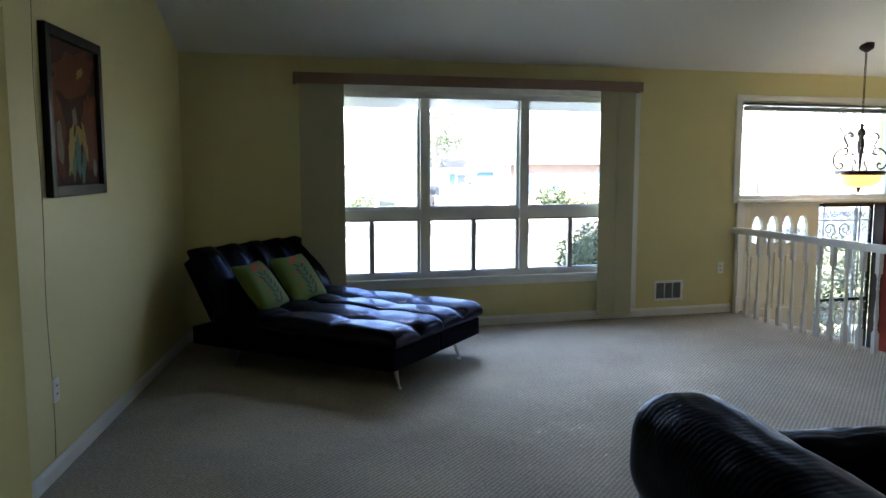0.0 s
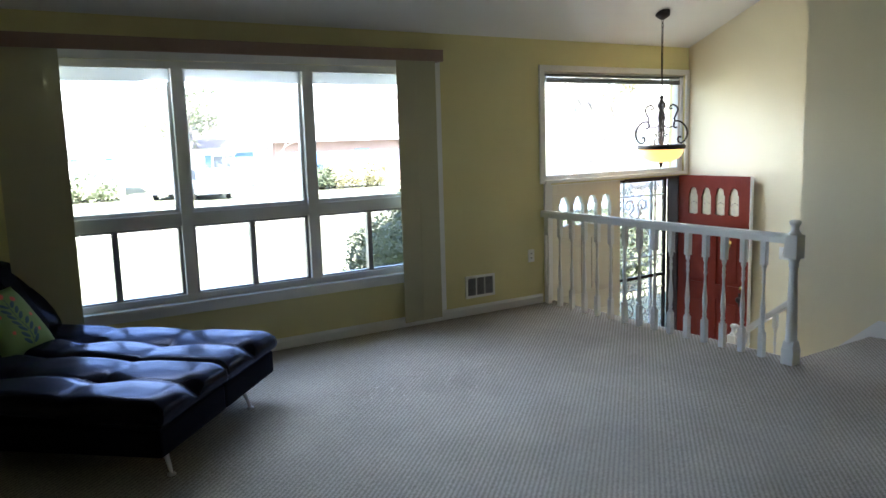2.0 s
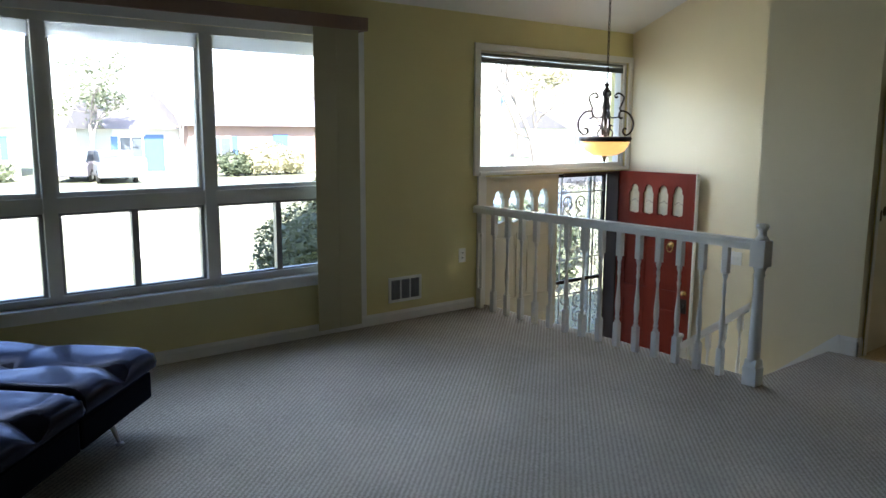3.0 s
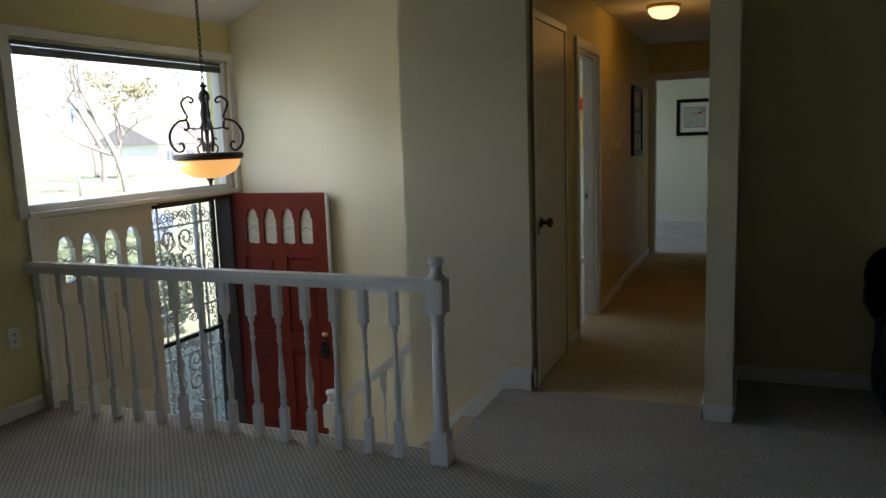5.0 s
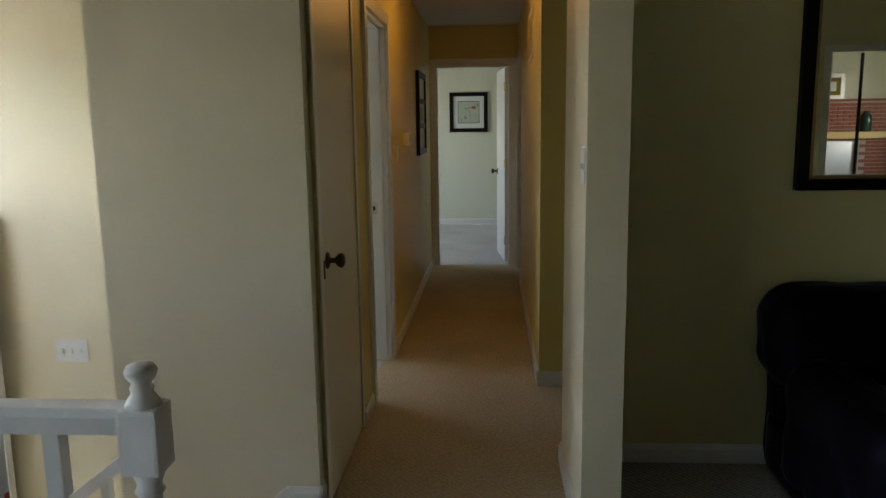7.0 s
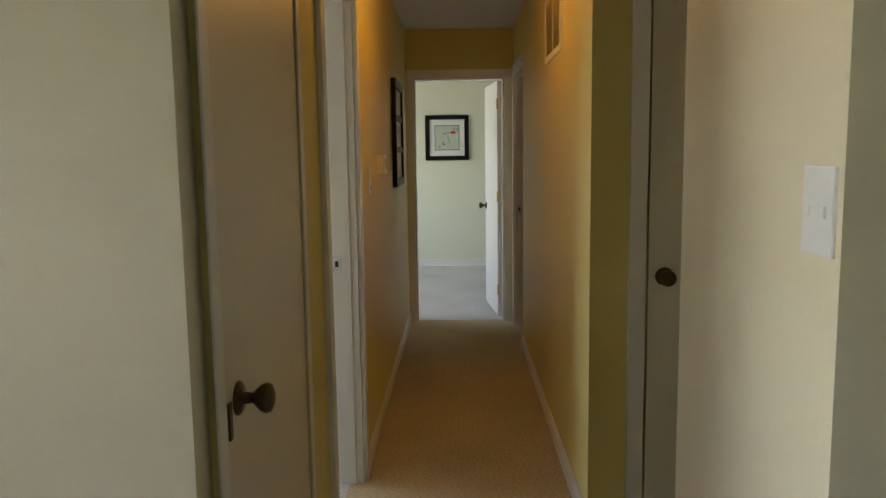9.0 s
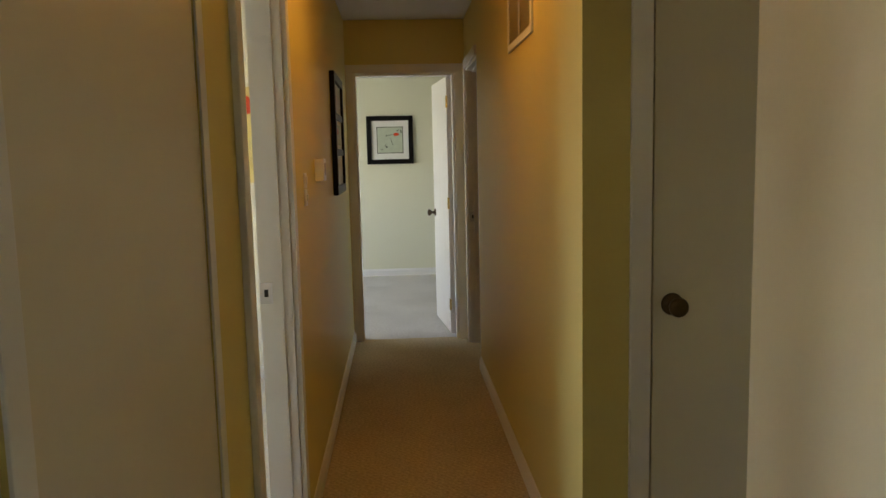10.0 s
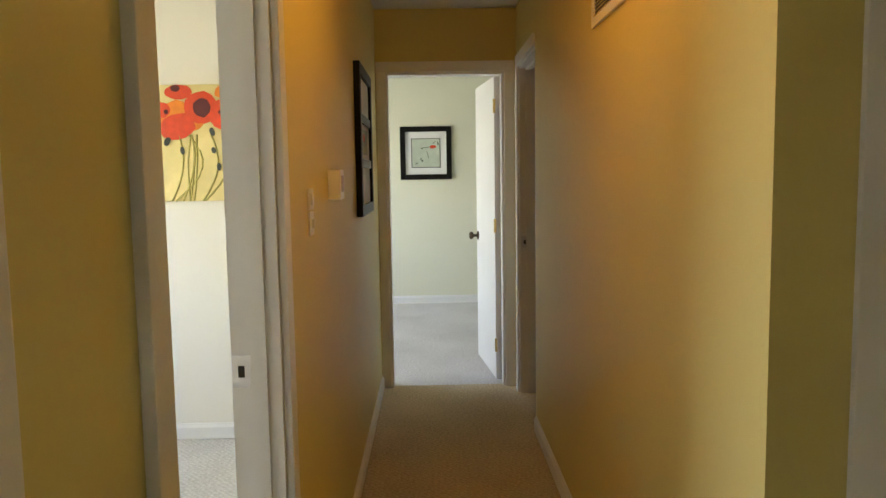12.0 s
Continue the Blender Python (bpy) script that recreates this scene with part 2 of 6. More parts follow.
def tube(bm, pts, r, n=6):
    """A rod of radius r through the points."""
    pts = [Vector(p) for p in pts]
    rings = []
    for i, p in enumerate(pts):
        d = (pts[min(i + 1, len(pts) - 1)] - pts[max(i - 1, 0)]).normalized()
        side = d.cross(Vector((0, 0, 1)) if abs(d.z) < 0.9 else Vector((0, 1, 0))).normalized()
        up = side.cross(d)
        rings.append([bm.verts.new(p + r * (math.cos(2 * math.pi * k / n) * side + math.sin(2 * math.pi * k / n) * up)) for k in range(n)])
    for a, b in zip(rings, rings[1:]):
        for k in range(n):
            bm.faces.new((a[k], a[(k + 1) % n], b[(k + 1) % n], b[k])).smooth = True
    bm.faces.new(rings[0][::-1])
    bm.faces.new(rings[-1])
    return bm


def mesh_of(name, bm, material):
    me = bpy.data.meshes.new(name)
    bm.normal_update()
    bm.to_mesh(me)
    bm.free()
    for m in material if isinstance(material, (list, tuple)) else [material]:
        me.materials.append(m)
    return me


def part(name, bm, material, parent=None, label="", at=None):
    ob = new(name, mesh_of(name, bm, material))
    if parent:
        ob.parent = parent
    if at is not None:
        ob.matrix_basis = at
    if label:
        tagged(ob, label)
    return ob


def setting(name, bm, material, label="", category=""):
    return tagged(part(name, bm, material), label, category or name.split("_")[0], kind="structure")


def thing(name, label, category, m=None, group=""):
    ob = new(name)
    ob.empty_display_size = 0.1
    ob.matrix_basis = m or Matrix()
    return tagged(ob, label, category, group)


# ---- structure ----
N, W, E = 6.69, -0.95, 6.49          # window wall, west wall, foyer's east wall
SOUTH = -2.6
HL, HR = 4.06, 3.172                 # the hall's two walls
PS, PN = 2.995, 3.130                 # the pier at the hall's mouth
EAVE, RIDGE_Y, SLOPE = 2.37, 2.4, 0.42
FOYER = -0.96
SX, SY_END = 5.60, 4.842           # face and end of the wall beside the stairs
RIDGE = EAVE + (N - RIDGE_Y) * SLOPE


def roof(y):
    return RIDGE - abs(y - RIDGE_Y) * SLOPE if y > RIDGE_Y else RIDGE - (RIDGE_Y - y) * (RIDGE - 2.6) / (RIDGE_Y - SOUTH)


def gable(y0, y1, z0):
    """The outline in (y, z) of a wall piece that runs up to the vault."""
    top = [(y1, roof(y1))] + ([(RIDGE_Y, RIDGE)] if y0 < RIDGE_Y < y1 else []) + [(y0, roof(y0))]
    return [(y0, z0), (y1, z0)] + top


def wall_y(name, y0, y1, x0, x1, z0, z1, holes, material, label):
    """A wall along x, with rectangular holes (x0, x1, z0, z1)."""
    bm = bmesh.new()
    xs = sorted({x0, x1, *[h for q in holes for h in q[:2]]})
    for a, b in zip(xs, xs[1:]):
        z = z0
        for h in sorted([q for q in holes if q[0] <= a and q[1] >= b], key=lambda q: q[2]):
            if h[2] > z:
                box(bm, a, b, y0, y1, z, h[2])
            z = h[3]
        if z < z1:
            box(bm, a, b, y0, y1, z, z1)
    return setting(name, bm, material, label, "wall")


# window wall: picture window, foyer window, front doors
WIN = (0.42, 3.28, 0.46, 2.095)
W2 = (4.555, 6.435, 1.125, 2.095)
FD = (4.62, 6.42, FOYER, 1.08)
wall_y("wall_north", N, N + 0.20, W - 0.15, 6.70, FOYER - 0.3, EAVE + 0.15, [WIN, W2, FD], M_WALL, "pale yellow painted wall with the picture window")
bm = bmesh.new()
WA, WB = (-1.112, 3.67), (-0.66, N)
prism(bm, [WA, (WA[0] - 0.15, WA[1]), (WB[0] - 0.15, WB[1] + 0.1), (WB[0], WB[1] + 0.001)], "z", 0, 2.37)
for k in range(8):
    ya, yb = WA[1] + (N - WA[1]) * k / 8, WA[1] + (N - WA[1]) * (k + 1) / 8
    xa, xb = WA[0] + (WB[0] - WA[0]) * k / 8, WA[0] + (WB[0] - WA[0]) * (k + 1) / 8
    lo = [bm.verts.new(p) for p in ((xa, ya, 2.37), (xb, yb, 2.37), (xb, yb, roof(yb) + 0.03), (xa, ya, roof(ya) + 0.03))]
    hi = [bm.verts.new(v.co + Vector((-0.15, 0, 0))) for v in lo]
    bm.faces.new(lo)
    bm.faces.new(hi[::-1])
    for q in range(4):
        bm.faces.new((lo[q], hi[q], hi[(q + 1) % 4], lo[(q + 1) % 4]))
bmesh.ops.recalc_face_normals(bm, faces=bm.faces)
prism(bm, gable(1.9, 3.67, 2.1), "x", W - 0.31, W - 0.163)
prism(bm, gable(1.8, 1.9, 0), "x", W - 0.42, W - 0.001)
prism(bm, gable(-0.88, 1.9, 0), "x", W - 0.15, W)
prism(bm, gable(-1.75, -0.88, 2.3), "x", W - 0.15, W)
prism(bm, gable(SOUTH, -1.75, 0), "x", W - 0.15, W)
setting("wall_west", bm, M_WALL, "pale yellow painted side wall", "wall")
# Unseen wall, made dark brown to soak up light bounced through the room.
wall_y("wall_south", SOUTH - 0.15, SOUTH, W - 0.15, 6.30, 0, 2.75, [], mat("bounce_damping_brown", (0.16, 0.12, 0.08), 0.6, grain=0.4, scale=90, vary=0.06, patch=0.9, bump=0.08), "plain unseen back wall, coloured dark brown to cut bounced light")
bm = bmesh.new()
prism(bm, gable(SOUTH, PS, 0), "x", 6.13, 6.21)
prism(bm, gable(PS, PN, 2.42), "x", 6.13, 6.21)
setting("wall_mirror", bm, M_WALL, "pale yellow wall behind the mirror and sofa", "wall")
bm = bmesh.new()
prism(bm, [(4.08, 0.0), (SY_END, 0.0), (SY_END, roof(SY_END)), (4.08, roof(4.08))], "x", SX, 5.68)
prism(bm, [(4.25, FOYER - 0.3), (SY_END, FOYER - 0.3), (SY_END, -0.001), (4.25, -0.001)], "x", SX, 5.68)
box(bm, 5.68, E, 4.73, SY_END, FOYER - 1.4, roof(4.80) + 0.02)
setting("wall_stair", bm, M_STAIR, "cream painted wall beside the stairs", "wall")
bm = bmesh.new()
prism(bm, gable(SY_END, N + 0.1, FOYER - 1.4), "x", E, E + 0.15)
setting("wall_foyer", bm, M_STAIR, "foyer side wall, cream paint paled as if daylit", "wall")
bm = bmesh.new()
prism(bm, gable(HR, 4.08, 2.42), "x", SX, 5.68)
prism(bm, gable(PS, HR, 2.42), "x", SX, 5.68)
setting("wall_header", bm, M_HALL, "cream painted wall above the hall opening", "wall")
# hall walls
wall_y("wall_hall_left", HL, HL + 0.11, 5.68, 10.75, 0, 2.45, [(5.70, 6.43, 0, 2.10), (6.80, 7.55, 0, 2.04)], M_HALL, "cream hall wall with two doorways")
wall_y("wall_pier", PS, PN, 5.415, 6.135, 0, 2.42, [], M_STAIR, "cream end of the hall wall")
bm = bmesh.new()
for y0, y1, z0 in ((1.40, 2.525, 0), (2.525, 2.975, 2.04), (2.975, HR - 0.12, 0)):
    box(bm, 7.09, 7.17, y0, y1, z0, 2.42)
box(bm, 6.21, 7.17, 1.28, 1.40, 0, 2.42)
box(bm, 7.150, 7.169, 2.525, 2.975, 0, 2.04)
setting("wall_closet", bm, M_HALL, "cream wall of the side passage with a narrow closet", "wall")
wall_y("wall_hall_right", HR - 0.12, HR, 7.09, 10.87, 0, 2.45, [(9.86, 10.60, 0, 2.04)], M_HALL, "cream hall wall")
bm = bmesh.new()
box(bm, 10.75, 10.87, HR, 3.25, 0, 2.45)
box(bm, 10.75, 10.87, 4.00, HL + 0.11, 0, 2.45)
box(bm, 10.75, 10.87, 3.25, 4.00, 2.03, 2.45)
setting("wall_hall_end", bm, M_HALL, "cream wall around the end doorway", "wall")
bm = bmesh.new()
box(bm, 5.70, 6.43, HL + 0.085, HL + 0.109, 0, 2.10)
setting("closet_back", bm, M_HALL, "cream back of the hall closet", "wall")
# far room, bedroom, bath, family room shells
bm = bmesh.new()
box(bm, 14.02, 14.15, 1.2, 6.6, 0, 2.45)
box(bm, 10.87, 14.15, 1.05, 1.2, 0, 2.45)
box(bm, 10.75, 10.87, 4.171, 6.6, 0, 2.45)
box(bm, 10.75, 10.87, 1.2, HR - 0.121, 0, 2.45)
box(bm, 10.87, 11.4, 6.6, 6.75, 0, 2.45)
box(bm, 13.4, 14.15, 6.6, 6.75, 0, 2.45)
box(bm, 11.4, 13.4, 6.6, 6.75, 0, 0.8)
box(bm, 11.4, 13.4, 6.6, 6.75, 2.0, 2.45)
setting("wall_far_room", bm, M_FAR, "pale green painted walls of the far room", "wall")
bm = bmesh.new()
box(bm, 9.85, 9.97, 4.171, 6.8, 0, 2.45)
box(bm, 6.66, 6.78, 4.171, 6.8, 0, 2.45)
box(bm, 6.78, 7.5, 6.8, 6.95, 0, 2.45)
box(bm, 9.3, 9.97, 6.8, 6.95, 0, 2.45)
box(bm, 7.5, 9.3, 6.8, 6.95, 0, 0.8)
box(bm, 7.5, 9.3, 6.8, 6.95, 2.0, 2.45)
setting("wall_bedroom", bm, mat("pale_bedroom_paint", (0.76, 0.74, 0.66), 0.6, grain=0.4, scale=90, vary=0.04, patch=0.9, bump=0.06), "pale cream bedroom walls", "wall")
bm = bmesh.new()
box(bm, 9.2, 9.3, 1.2, HR - 0.121, 0, 2.45)
box(bm, 9.3, 10.75, 1.1, 1.2, 0, 2.45)
setting("wall_bath", bm, M_FAR, "pale side room walls", "wall")
bm = bmesh.new()
box(bm, -5.2, -5.05, -4.6, 3.85, 0, 2.75)
box(bm, -5.05, W - 0.31, 3.70, 3.85, 0, 2.75)
box(bm, -5.05, -3.5, -4.6, -4.45, 0, 2.75)
box(bm, -1.7, W, -4.6, -4.45, 0, 2.75)
box(bm, -3.5, -1.7, -4.6, -4.45, 0, 0.9)
box(bm, -3.5, -1.7, -4.6, -4.45, 2.3, 2.75)
box(bm, W - 0.15, W, -4.45, SOUTH - 0.15, 0, 2.75)
setting("wall_family_room", bm, M_FAR, "pale walls of the adjoining room", "wall")
# floors
bm = bmesh.new()
box(bm, W - 0.45, 4.66, SOUTH, N, -0.25, 0)
box(bm, 4.66, SX, SOUTH, 4.25, -0.25, 0)
box(bm, SX, 6.13, SOUTH, PS, -0.25, 0)
setting("floor", bm, M_CARPET, "beige ribbed loop-pile carpet", "carpet")
bm = bmesh.new()
box(bm, 5.57, 10.80, PS, HL + 0.06, -0.25, -0.001)
box(bm, 6.21, 7.09, 1.40, PS, -0.25, -0.001)
# Carpet colour raised to brighten these rooms' floors as daylight would.
M_CARPET3 = carpet_mat("daylit_room_carpet", (0.74, 0.71, 0.65), 0.25)
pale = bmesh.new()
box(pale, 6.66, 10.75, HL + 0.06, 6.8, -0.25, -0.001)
setting("floor_bedroom", pale, M_CARPET3, "beige bedroom carpet, paled as if daylit", "carpet")
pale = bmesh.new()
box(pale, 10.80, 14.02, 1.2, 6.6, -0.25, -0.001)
setting("floor_far_room", pale, M_CARPET3, "beige carpet in the far room, paled as if daylit", "carpet")
pale = bmesh.new()
box(pale, 9.3, 10.75, 1.2, PS, -0.25, -0.001)
setting("floor_bath", pale, M_CARPET3, "pale floor of the side room", "floor")
setting("floor_hall", bm, M_CARPET2, "tan cut-pile hall carpet", "carpet")
bm = bmesh.new()
box(bm, -5.05, W - 0.451, -4.45, 3.7, -0.25, 0)
setting("floor_family_room", bm, M_CARPET2, "tan carpet in the adjoining room", "carpet")
M_TILE = mat("foyer_tile", (0.30, 0.24, 0.18), 0.4, grain=0.5, scale=12, vary=0.15)
bm = bmesh.new()
box(bm, 4.66, 5.72, 5.22, N, FOYER - 0.2, FOYER)
box(bm, 5.72, E, 5.60, N, FOYER - 0.2, FOYER)
setting("floor_foyer", bm, M_TILE, "brown tiled foyer floor", "floor")
# ceilings
bm = bmesh.new()
prism(bm, [(N + 0.2, roof(N) - 0.084), (N + 0.2, roof(N) + 0.04), (RIDGE_Y, RIDGE + 0.12), (SOUTH - 0.15, 2.68), (SOUTH - 0.15, 2.55), (RIDGE_Y, RIDGE)], "x", W - 0.45, E + 0.15)
setting("ceiling", bm, M_CEIL, "white sloping vaulted ceiling", "ceiling")
bm = bmesh.new()
box(bm, 5.69, 10.75, 2.92, HL, 2.42, 2.55)
box(bm, 6.21, 7.17, 1.28, 2.919, 2.42, 2.55)
box(bm, 10.75, 14.15, 1.05, 6.75, 2.452, 2.55)
box(bm, 6.66, 10.749, HL + 0.11, 6.95, 2.452, 2.55)
box(bm, 9.2, 10.75, 1.1, 2.919, 2.452, 2.55)
setting("ceiling_hall", bm, M_CEIL, "white flat hall ceiling", "ceiling")
bm = bmesh.new()
box(bm, -5.2, W - 0.15, -4.6, 3.85, 2.75, 2.85)
box(bm, W - 0.149, W, -4.6, SOUTH - 0.15, 2.75, 2.85)
# Added overhang, out of view, keeps direct sun out of the opening below.
box(bm, -5.2, W, -6.4, -4.601, 2.75, 2.85)
setting("ceiling_family_room", bm, M_CEIL, "white flat ceiling of the adjoining room with an added sun-blocking overhang", "ceiling")


# ---- trim ----
def casing_y(name, y, out, x0, x1, z1, z0=0.0, w=0.065, t=0.018, label="white painted door casing"):
    """A door casing on a wall along x, on the side of the wall that out (+1, -1) points to."""
    bm = bmesh.new()
    ya, yb = sorted((y, y + out * t))
    box(bm, x0 - w, x0, ya, yb, z0, z1, 0.004)
    box(bm, x1, x1 + w, ya, yb, z0, z1, 0.004)
    box(bm, x0 - w, x1 + w, ya, yb - 0.001 * (out > 0), z1, z1 + w, 0.004)
    return setting(name, bm, M_TRIM, label, "casing")


def jamb_y(name, y0, y1, x0, x1, z1, stop=0.0):
    """The lining of a doorway in a wall along x, with its stop bead."""
    bm = bmesh.new()
    t = 0.016
    box(bm, x0, x0 + t, y0, y1, 0.001, z1)
    box(bm, x1 - t, x1, y0, y1, 0.001, z1)
    box(bm, x0 + t, x1 - t, y0, y1, z1 - t, z1)
    if stop:
        for a, b in ((x0 + t, x0 + t + 0.011), (x1 - t - 0.011, x1 - t)):
            box(bm, a, b, stop, stop + 0.035, 0.001, z1 - t)
        box(bm, x0 + t + 0.011, x1 - t - 0.011, stop, stop + 0.035, z1 - t - 0.011, z1 - t)
    return setting(name, bm, M_TRIM, "white painted door lining", "door frame")


def base_run(bm, p, q, h=0.085, t=0.014):
    """A moulded baseboard from p to q in plan; the room lies to the left of the way from p to q."""
    p, q = Vector((*p, 0)), Vector((*q, 0))
    d = (q - p).normalized()
    n = Vector((-d.y, d.x, 0))
    prof = [(0, 0.002), (t, 0.002), (t, h - 0.022), (t * 0.55, h - 0.008), (t * 0.4, h), (0, h)]
    a = [bm.verts.new(p + n * u + Vector((0, 0, v))) for u, v in prof]
    b = [bm.verts.new(q + n * u + Vector((0, 0, v))) for u, v in prof]
    k = len(prof)
    for i in range(k):
        bm.faces.new((a[i], a[(i + 1) % k], b[(i + 1) % k], b[i]))
    bm.faces.new(a)
    bm.faces.new(b[::-1])
    return bm


def baseboard(runs, label="white moulded baseboard", h=0.085):
    bm = bmesh.new()
    for p, q in runs:
        base_run(bm, p, q, h)
    bmesh.ops.recalc_face_normals(bm, faces=bm.faces)
    return setting("baseboard", bm, M_TRIM, label, "baseboard")


baseboard([((4.52, N), (WB[0], N))])
baseboard([(WB, WA)])
baseboard([((6.13, SOUTH), (6.13, PS))])
baseboard([((5.415, PS - 0.014), (5.415, PN + 0.014)), ((6.13, PS), (5.401, PS)), ((5.401, PN), (6.135, PN))])
baseboard([((SX, 4.08 - 0.014), (SX, 4.20)), ((5.66, 4.08), (SX - 0.014, 4.08))], h=0.125)
baseboard([((6.733, HL), (6.477, HL)), ((10.75, HL), (7.618, HL))])
baseboard([((7.09, HR), (9.86, HR)), ((7.09, 3.035), (7.09, HR + 0.014))])
baseboard([((14.02, 1.2), (14.02, 6.6)), ((11.72, 1.2), (14.02, 1.2))])
baseboard([((9.85, 4.17), (9.85, 6.8))])
baseboard([((W, SOUTH), (6.13, SOUTH))])

casing_y("casing_1", HL, -1, 5.70, 6.43, 2.10, w=0.045, t=0.006)
casing_y("casing_2", HL, -1, 6.80, 7.55, 2.04)
jamb_y("jamb_2", HL, HL + 0.11, 6.80, 7.55, 2.04, HL + 0.03)
bm = bmesh.new()
for y0, y1 in ((2.465, 2.525), (2.975, 3.035)):
    box(bm, 7.074, 7.09, y0, y1, 0, 2.04, 0.003)
box(bm, 7.074, 7.09, 2.465, 3.035, 2.04, 2.10, 0.003)
setting("casing_3", bm, M_TRIM, "cream painted closet casing", "casing")
bm = bmesh.new()
box(bm, 10.60, 10.665, HR, HR + 0.018, 0, 2.04, 0.004)
box(bm, 9.86, 10.665, HR, HR + 0.017, 2.04, 2.105, 0.004)
setting("casing_4", bm, M_TRIM, "white painted door casing", "casing")
jamb_y("jamb_4", HR - 0.12, HR, 9.86, 10.60, 2.04, HR - 0.075)
bm = bmesh.new()
for y0, y1 in ((3.185, 3.25), (4.00, 4.058)):
    box(bm, 10.732, 10.75, y0, y1, 0, 2.03, 0.004)
box(bm, 10.732, 10.75, 3.185, 4.058, 2.03, 2.095, 0.004)
for y0, y1 in ((3.25, 3.266), (3.984, 4.00)):
    box(bm, 10.75, 10.87, y0, y1, 0.001, 2.03)
box(bm, 10.75, 10.87, 3.266, 3.984, 2.014, 2.03)
setting("casing_5", bm, M_TRIM, "white painted casing of the end doorway", "casing")


def knob_set(parent, x, y, z, out, material=M_BRONZE, axis="y"):
    """A rose and a ball knob on a door, standing out along y or x."""
    bm = bmesh.new()
    m = Matrix.Translation((x, y, z)) @ (pose(0, 0, 0, -90 * out, 0, 0) if axis == "y" else pose(0, 0, 0, 0, 90 * out, 0))
    lathe(bm, [(0.033, 0), (0.033, 0.004), (0.026, 0.009), (0.012, 0.011), (0.010, 0.030), (0.017, 0.036), (0.026, 0.046), (0.029, 0.056), (0.026, 0.064), (0.014, 0.069), (0.006, 0.070)], 20, m)
    return part("door_knob", bm, material, parent, "round aged bronze knob")


def flat_door(name, label, x0, x1, y0, y1, z1, knob=None, out=-1, z0=0.012):
    ob = thing(name, label, "door", Matrix.Translation((0, 0, 0)))
    bm = bmesh.new()
    box(bm, x0, x1, y0, y1, z0, z1, 0.003)
    part("door_leaf", bm, M_DOOR, ob)
    if knob:
        knob_set(ob, knob[0], y0 if out < 0 else y1, knob[1], out)
    return tagged(ob, kind="structure")


flat_door("door_2", "closed flush cream door with a bronze knob", 5.704, 6.426, HL + 0.001, HL + 0.038, 2.096, (5.79, 0.955), -1)
bm = bmesh.new()
box(bm, 5.722, 5.738, HL - 0.004, HL + 0.002, 0.895, 0.965, 0.001)
part("latch_plate", bm, M_BRONZE, bpy.data.objects["door_2"], "small aged bronze latch plate")
ob = tagged(thing("door_3", "narrow flush cream closet door with a bronze knob", "door"), kind="structure")
bm = bmesh.new()
box(bm, 7.10, 7.135, 2.530, 2.963, 0.012, 2.034, 0.003)
part("door_leaf", bm, M_DOOR, ob)
bm = bmesh.new()
for z in (0.22, 1.80):
    box(bm, 7.086, 7.10, 2.520, 2.536, z, z + 0.09, 0.002)
part("hinge", bm, M_DOOR, ob)
knob_set(ob, 7.10, 2.905, 0.965, -1, M_BRONZE, "x")
# far room door, standing open against the room
ob = thing("door_4", "white flush door standing open in the end doorway", "door", pose(10.875, 3.285, 0, 0, 0, 6))
bm = bmesh.new()
box(bm, 0, 0.73, -0.018, 0.018, 0.012, 2.015, 0.003)
part("door_leaf", bm, M_TRIM, ob)
bm = bmesh.new()
for z in (0.2, 1.0, 1.78):
    box(bm, -0.012, 0.012, 0.010, 0.024, z, z + 0.09, 0.002)
part("hinge", bm, M_BRASS, ob)
knob_set(ob, 0.665, 0.018, 0.93, 1)
knob_set(ob, 0.665, -0.018, 0.93, -1)
tagged(ob, kind="structure")
# strike plates
def strike(x, y, z, out):
    bm = bmesh.new()
    box(bm, min(x, x + out * 0.002), max(x, x + out * 0.002), y - 0.021, y + 0.021, z - 0.036, z + 0.036, 0.0005)
    ob = thing("strike_plate", "brass strike plate set into the door lining", "strike plate")
    part("plate", bm, M_STEEL, ob)
    bm = bmesh.new()
    box(bm, min(x, x + out * 0.003), max(x, x + out * 0.003), y - 0.007, y + 0.007, z - 0.013, z + 0.013)
    part("latch_hole", bm, M_DARK, ob)


strike(7.534, HL + 0.088, 0.96, -1)
strike(10.584, HR - 0.03, 0.96, -1)

# ---- picture window ----
ob = tagged(thing("window_1", "white-framed picture window with sliding lower sashes", "window"), kind="structure")
X0, X1, Z0, Z1 = WIN
YF0, YF1 = N + 0.02, N + 0.10
bm = bmesh.new()
box(bm, X0, X0 + 0.05, YF0, YF1, Z0, Z1)
box(bm, X1 - 0.05, X1, YF0, YF1, Z0, Z1)
box(bm, X0 + 0.05, X1 - 0.05, YF0, YF1, Z1 - 0.05, Z1)
box(bm, X0 + 0.05, X1 - 0.05, YF0, YF1, Z0, Z0 + 0.045)
for a, b in ((1.335, 1.412), (2.268, 2.348)):
    box(bm, a, b, YF0 - 0.01, YF1, Z0 + 0.045, Z1 - 0.05, 0.004)
for a, b in ((X0 + 0.05, 1.335), (1.412, 2.268), (2.348, X1 - 0.05)):
    box(bm, a, b, YF0 - 0.004, YF1, 0.985, 1.075, 0.004)
part("window_frame", bm, M_TRIM, ob)
bm = bmesh.new()
box(bm, X0 - 0.07, X1 + 0.07, N - 0.05, N + 0.02, Z0 - 0.025, Z0, 0.004)
part("window_sill", bm, M_TRIM, ob)
bm = bmesh.new()
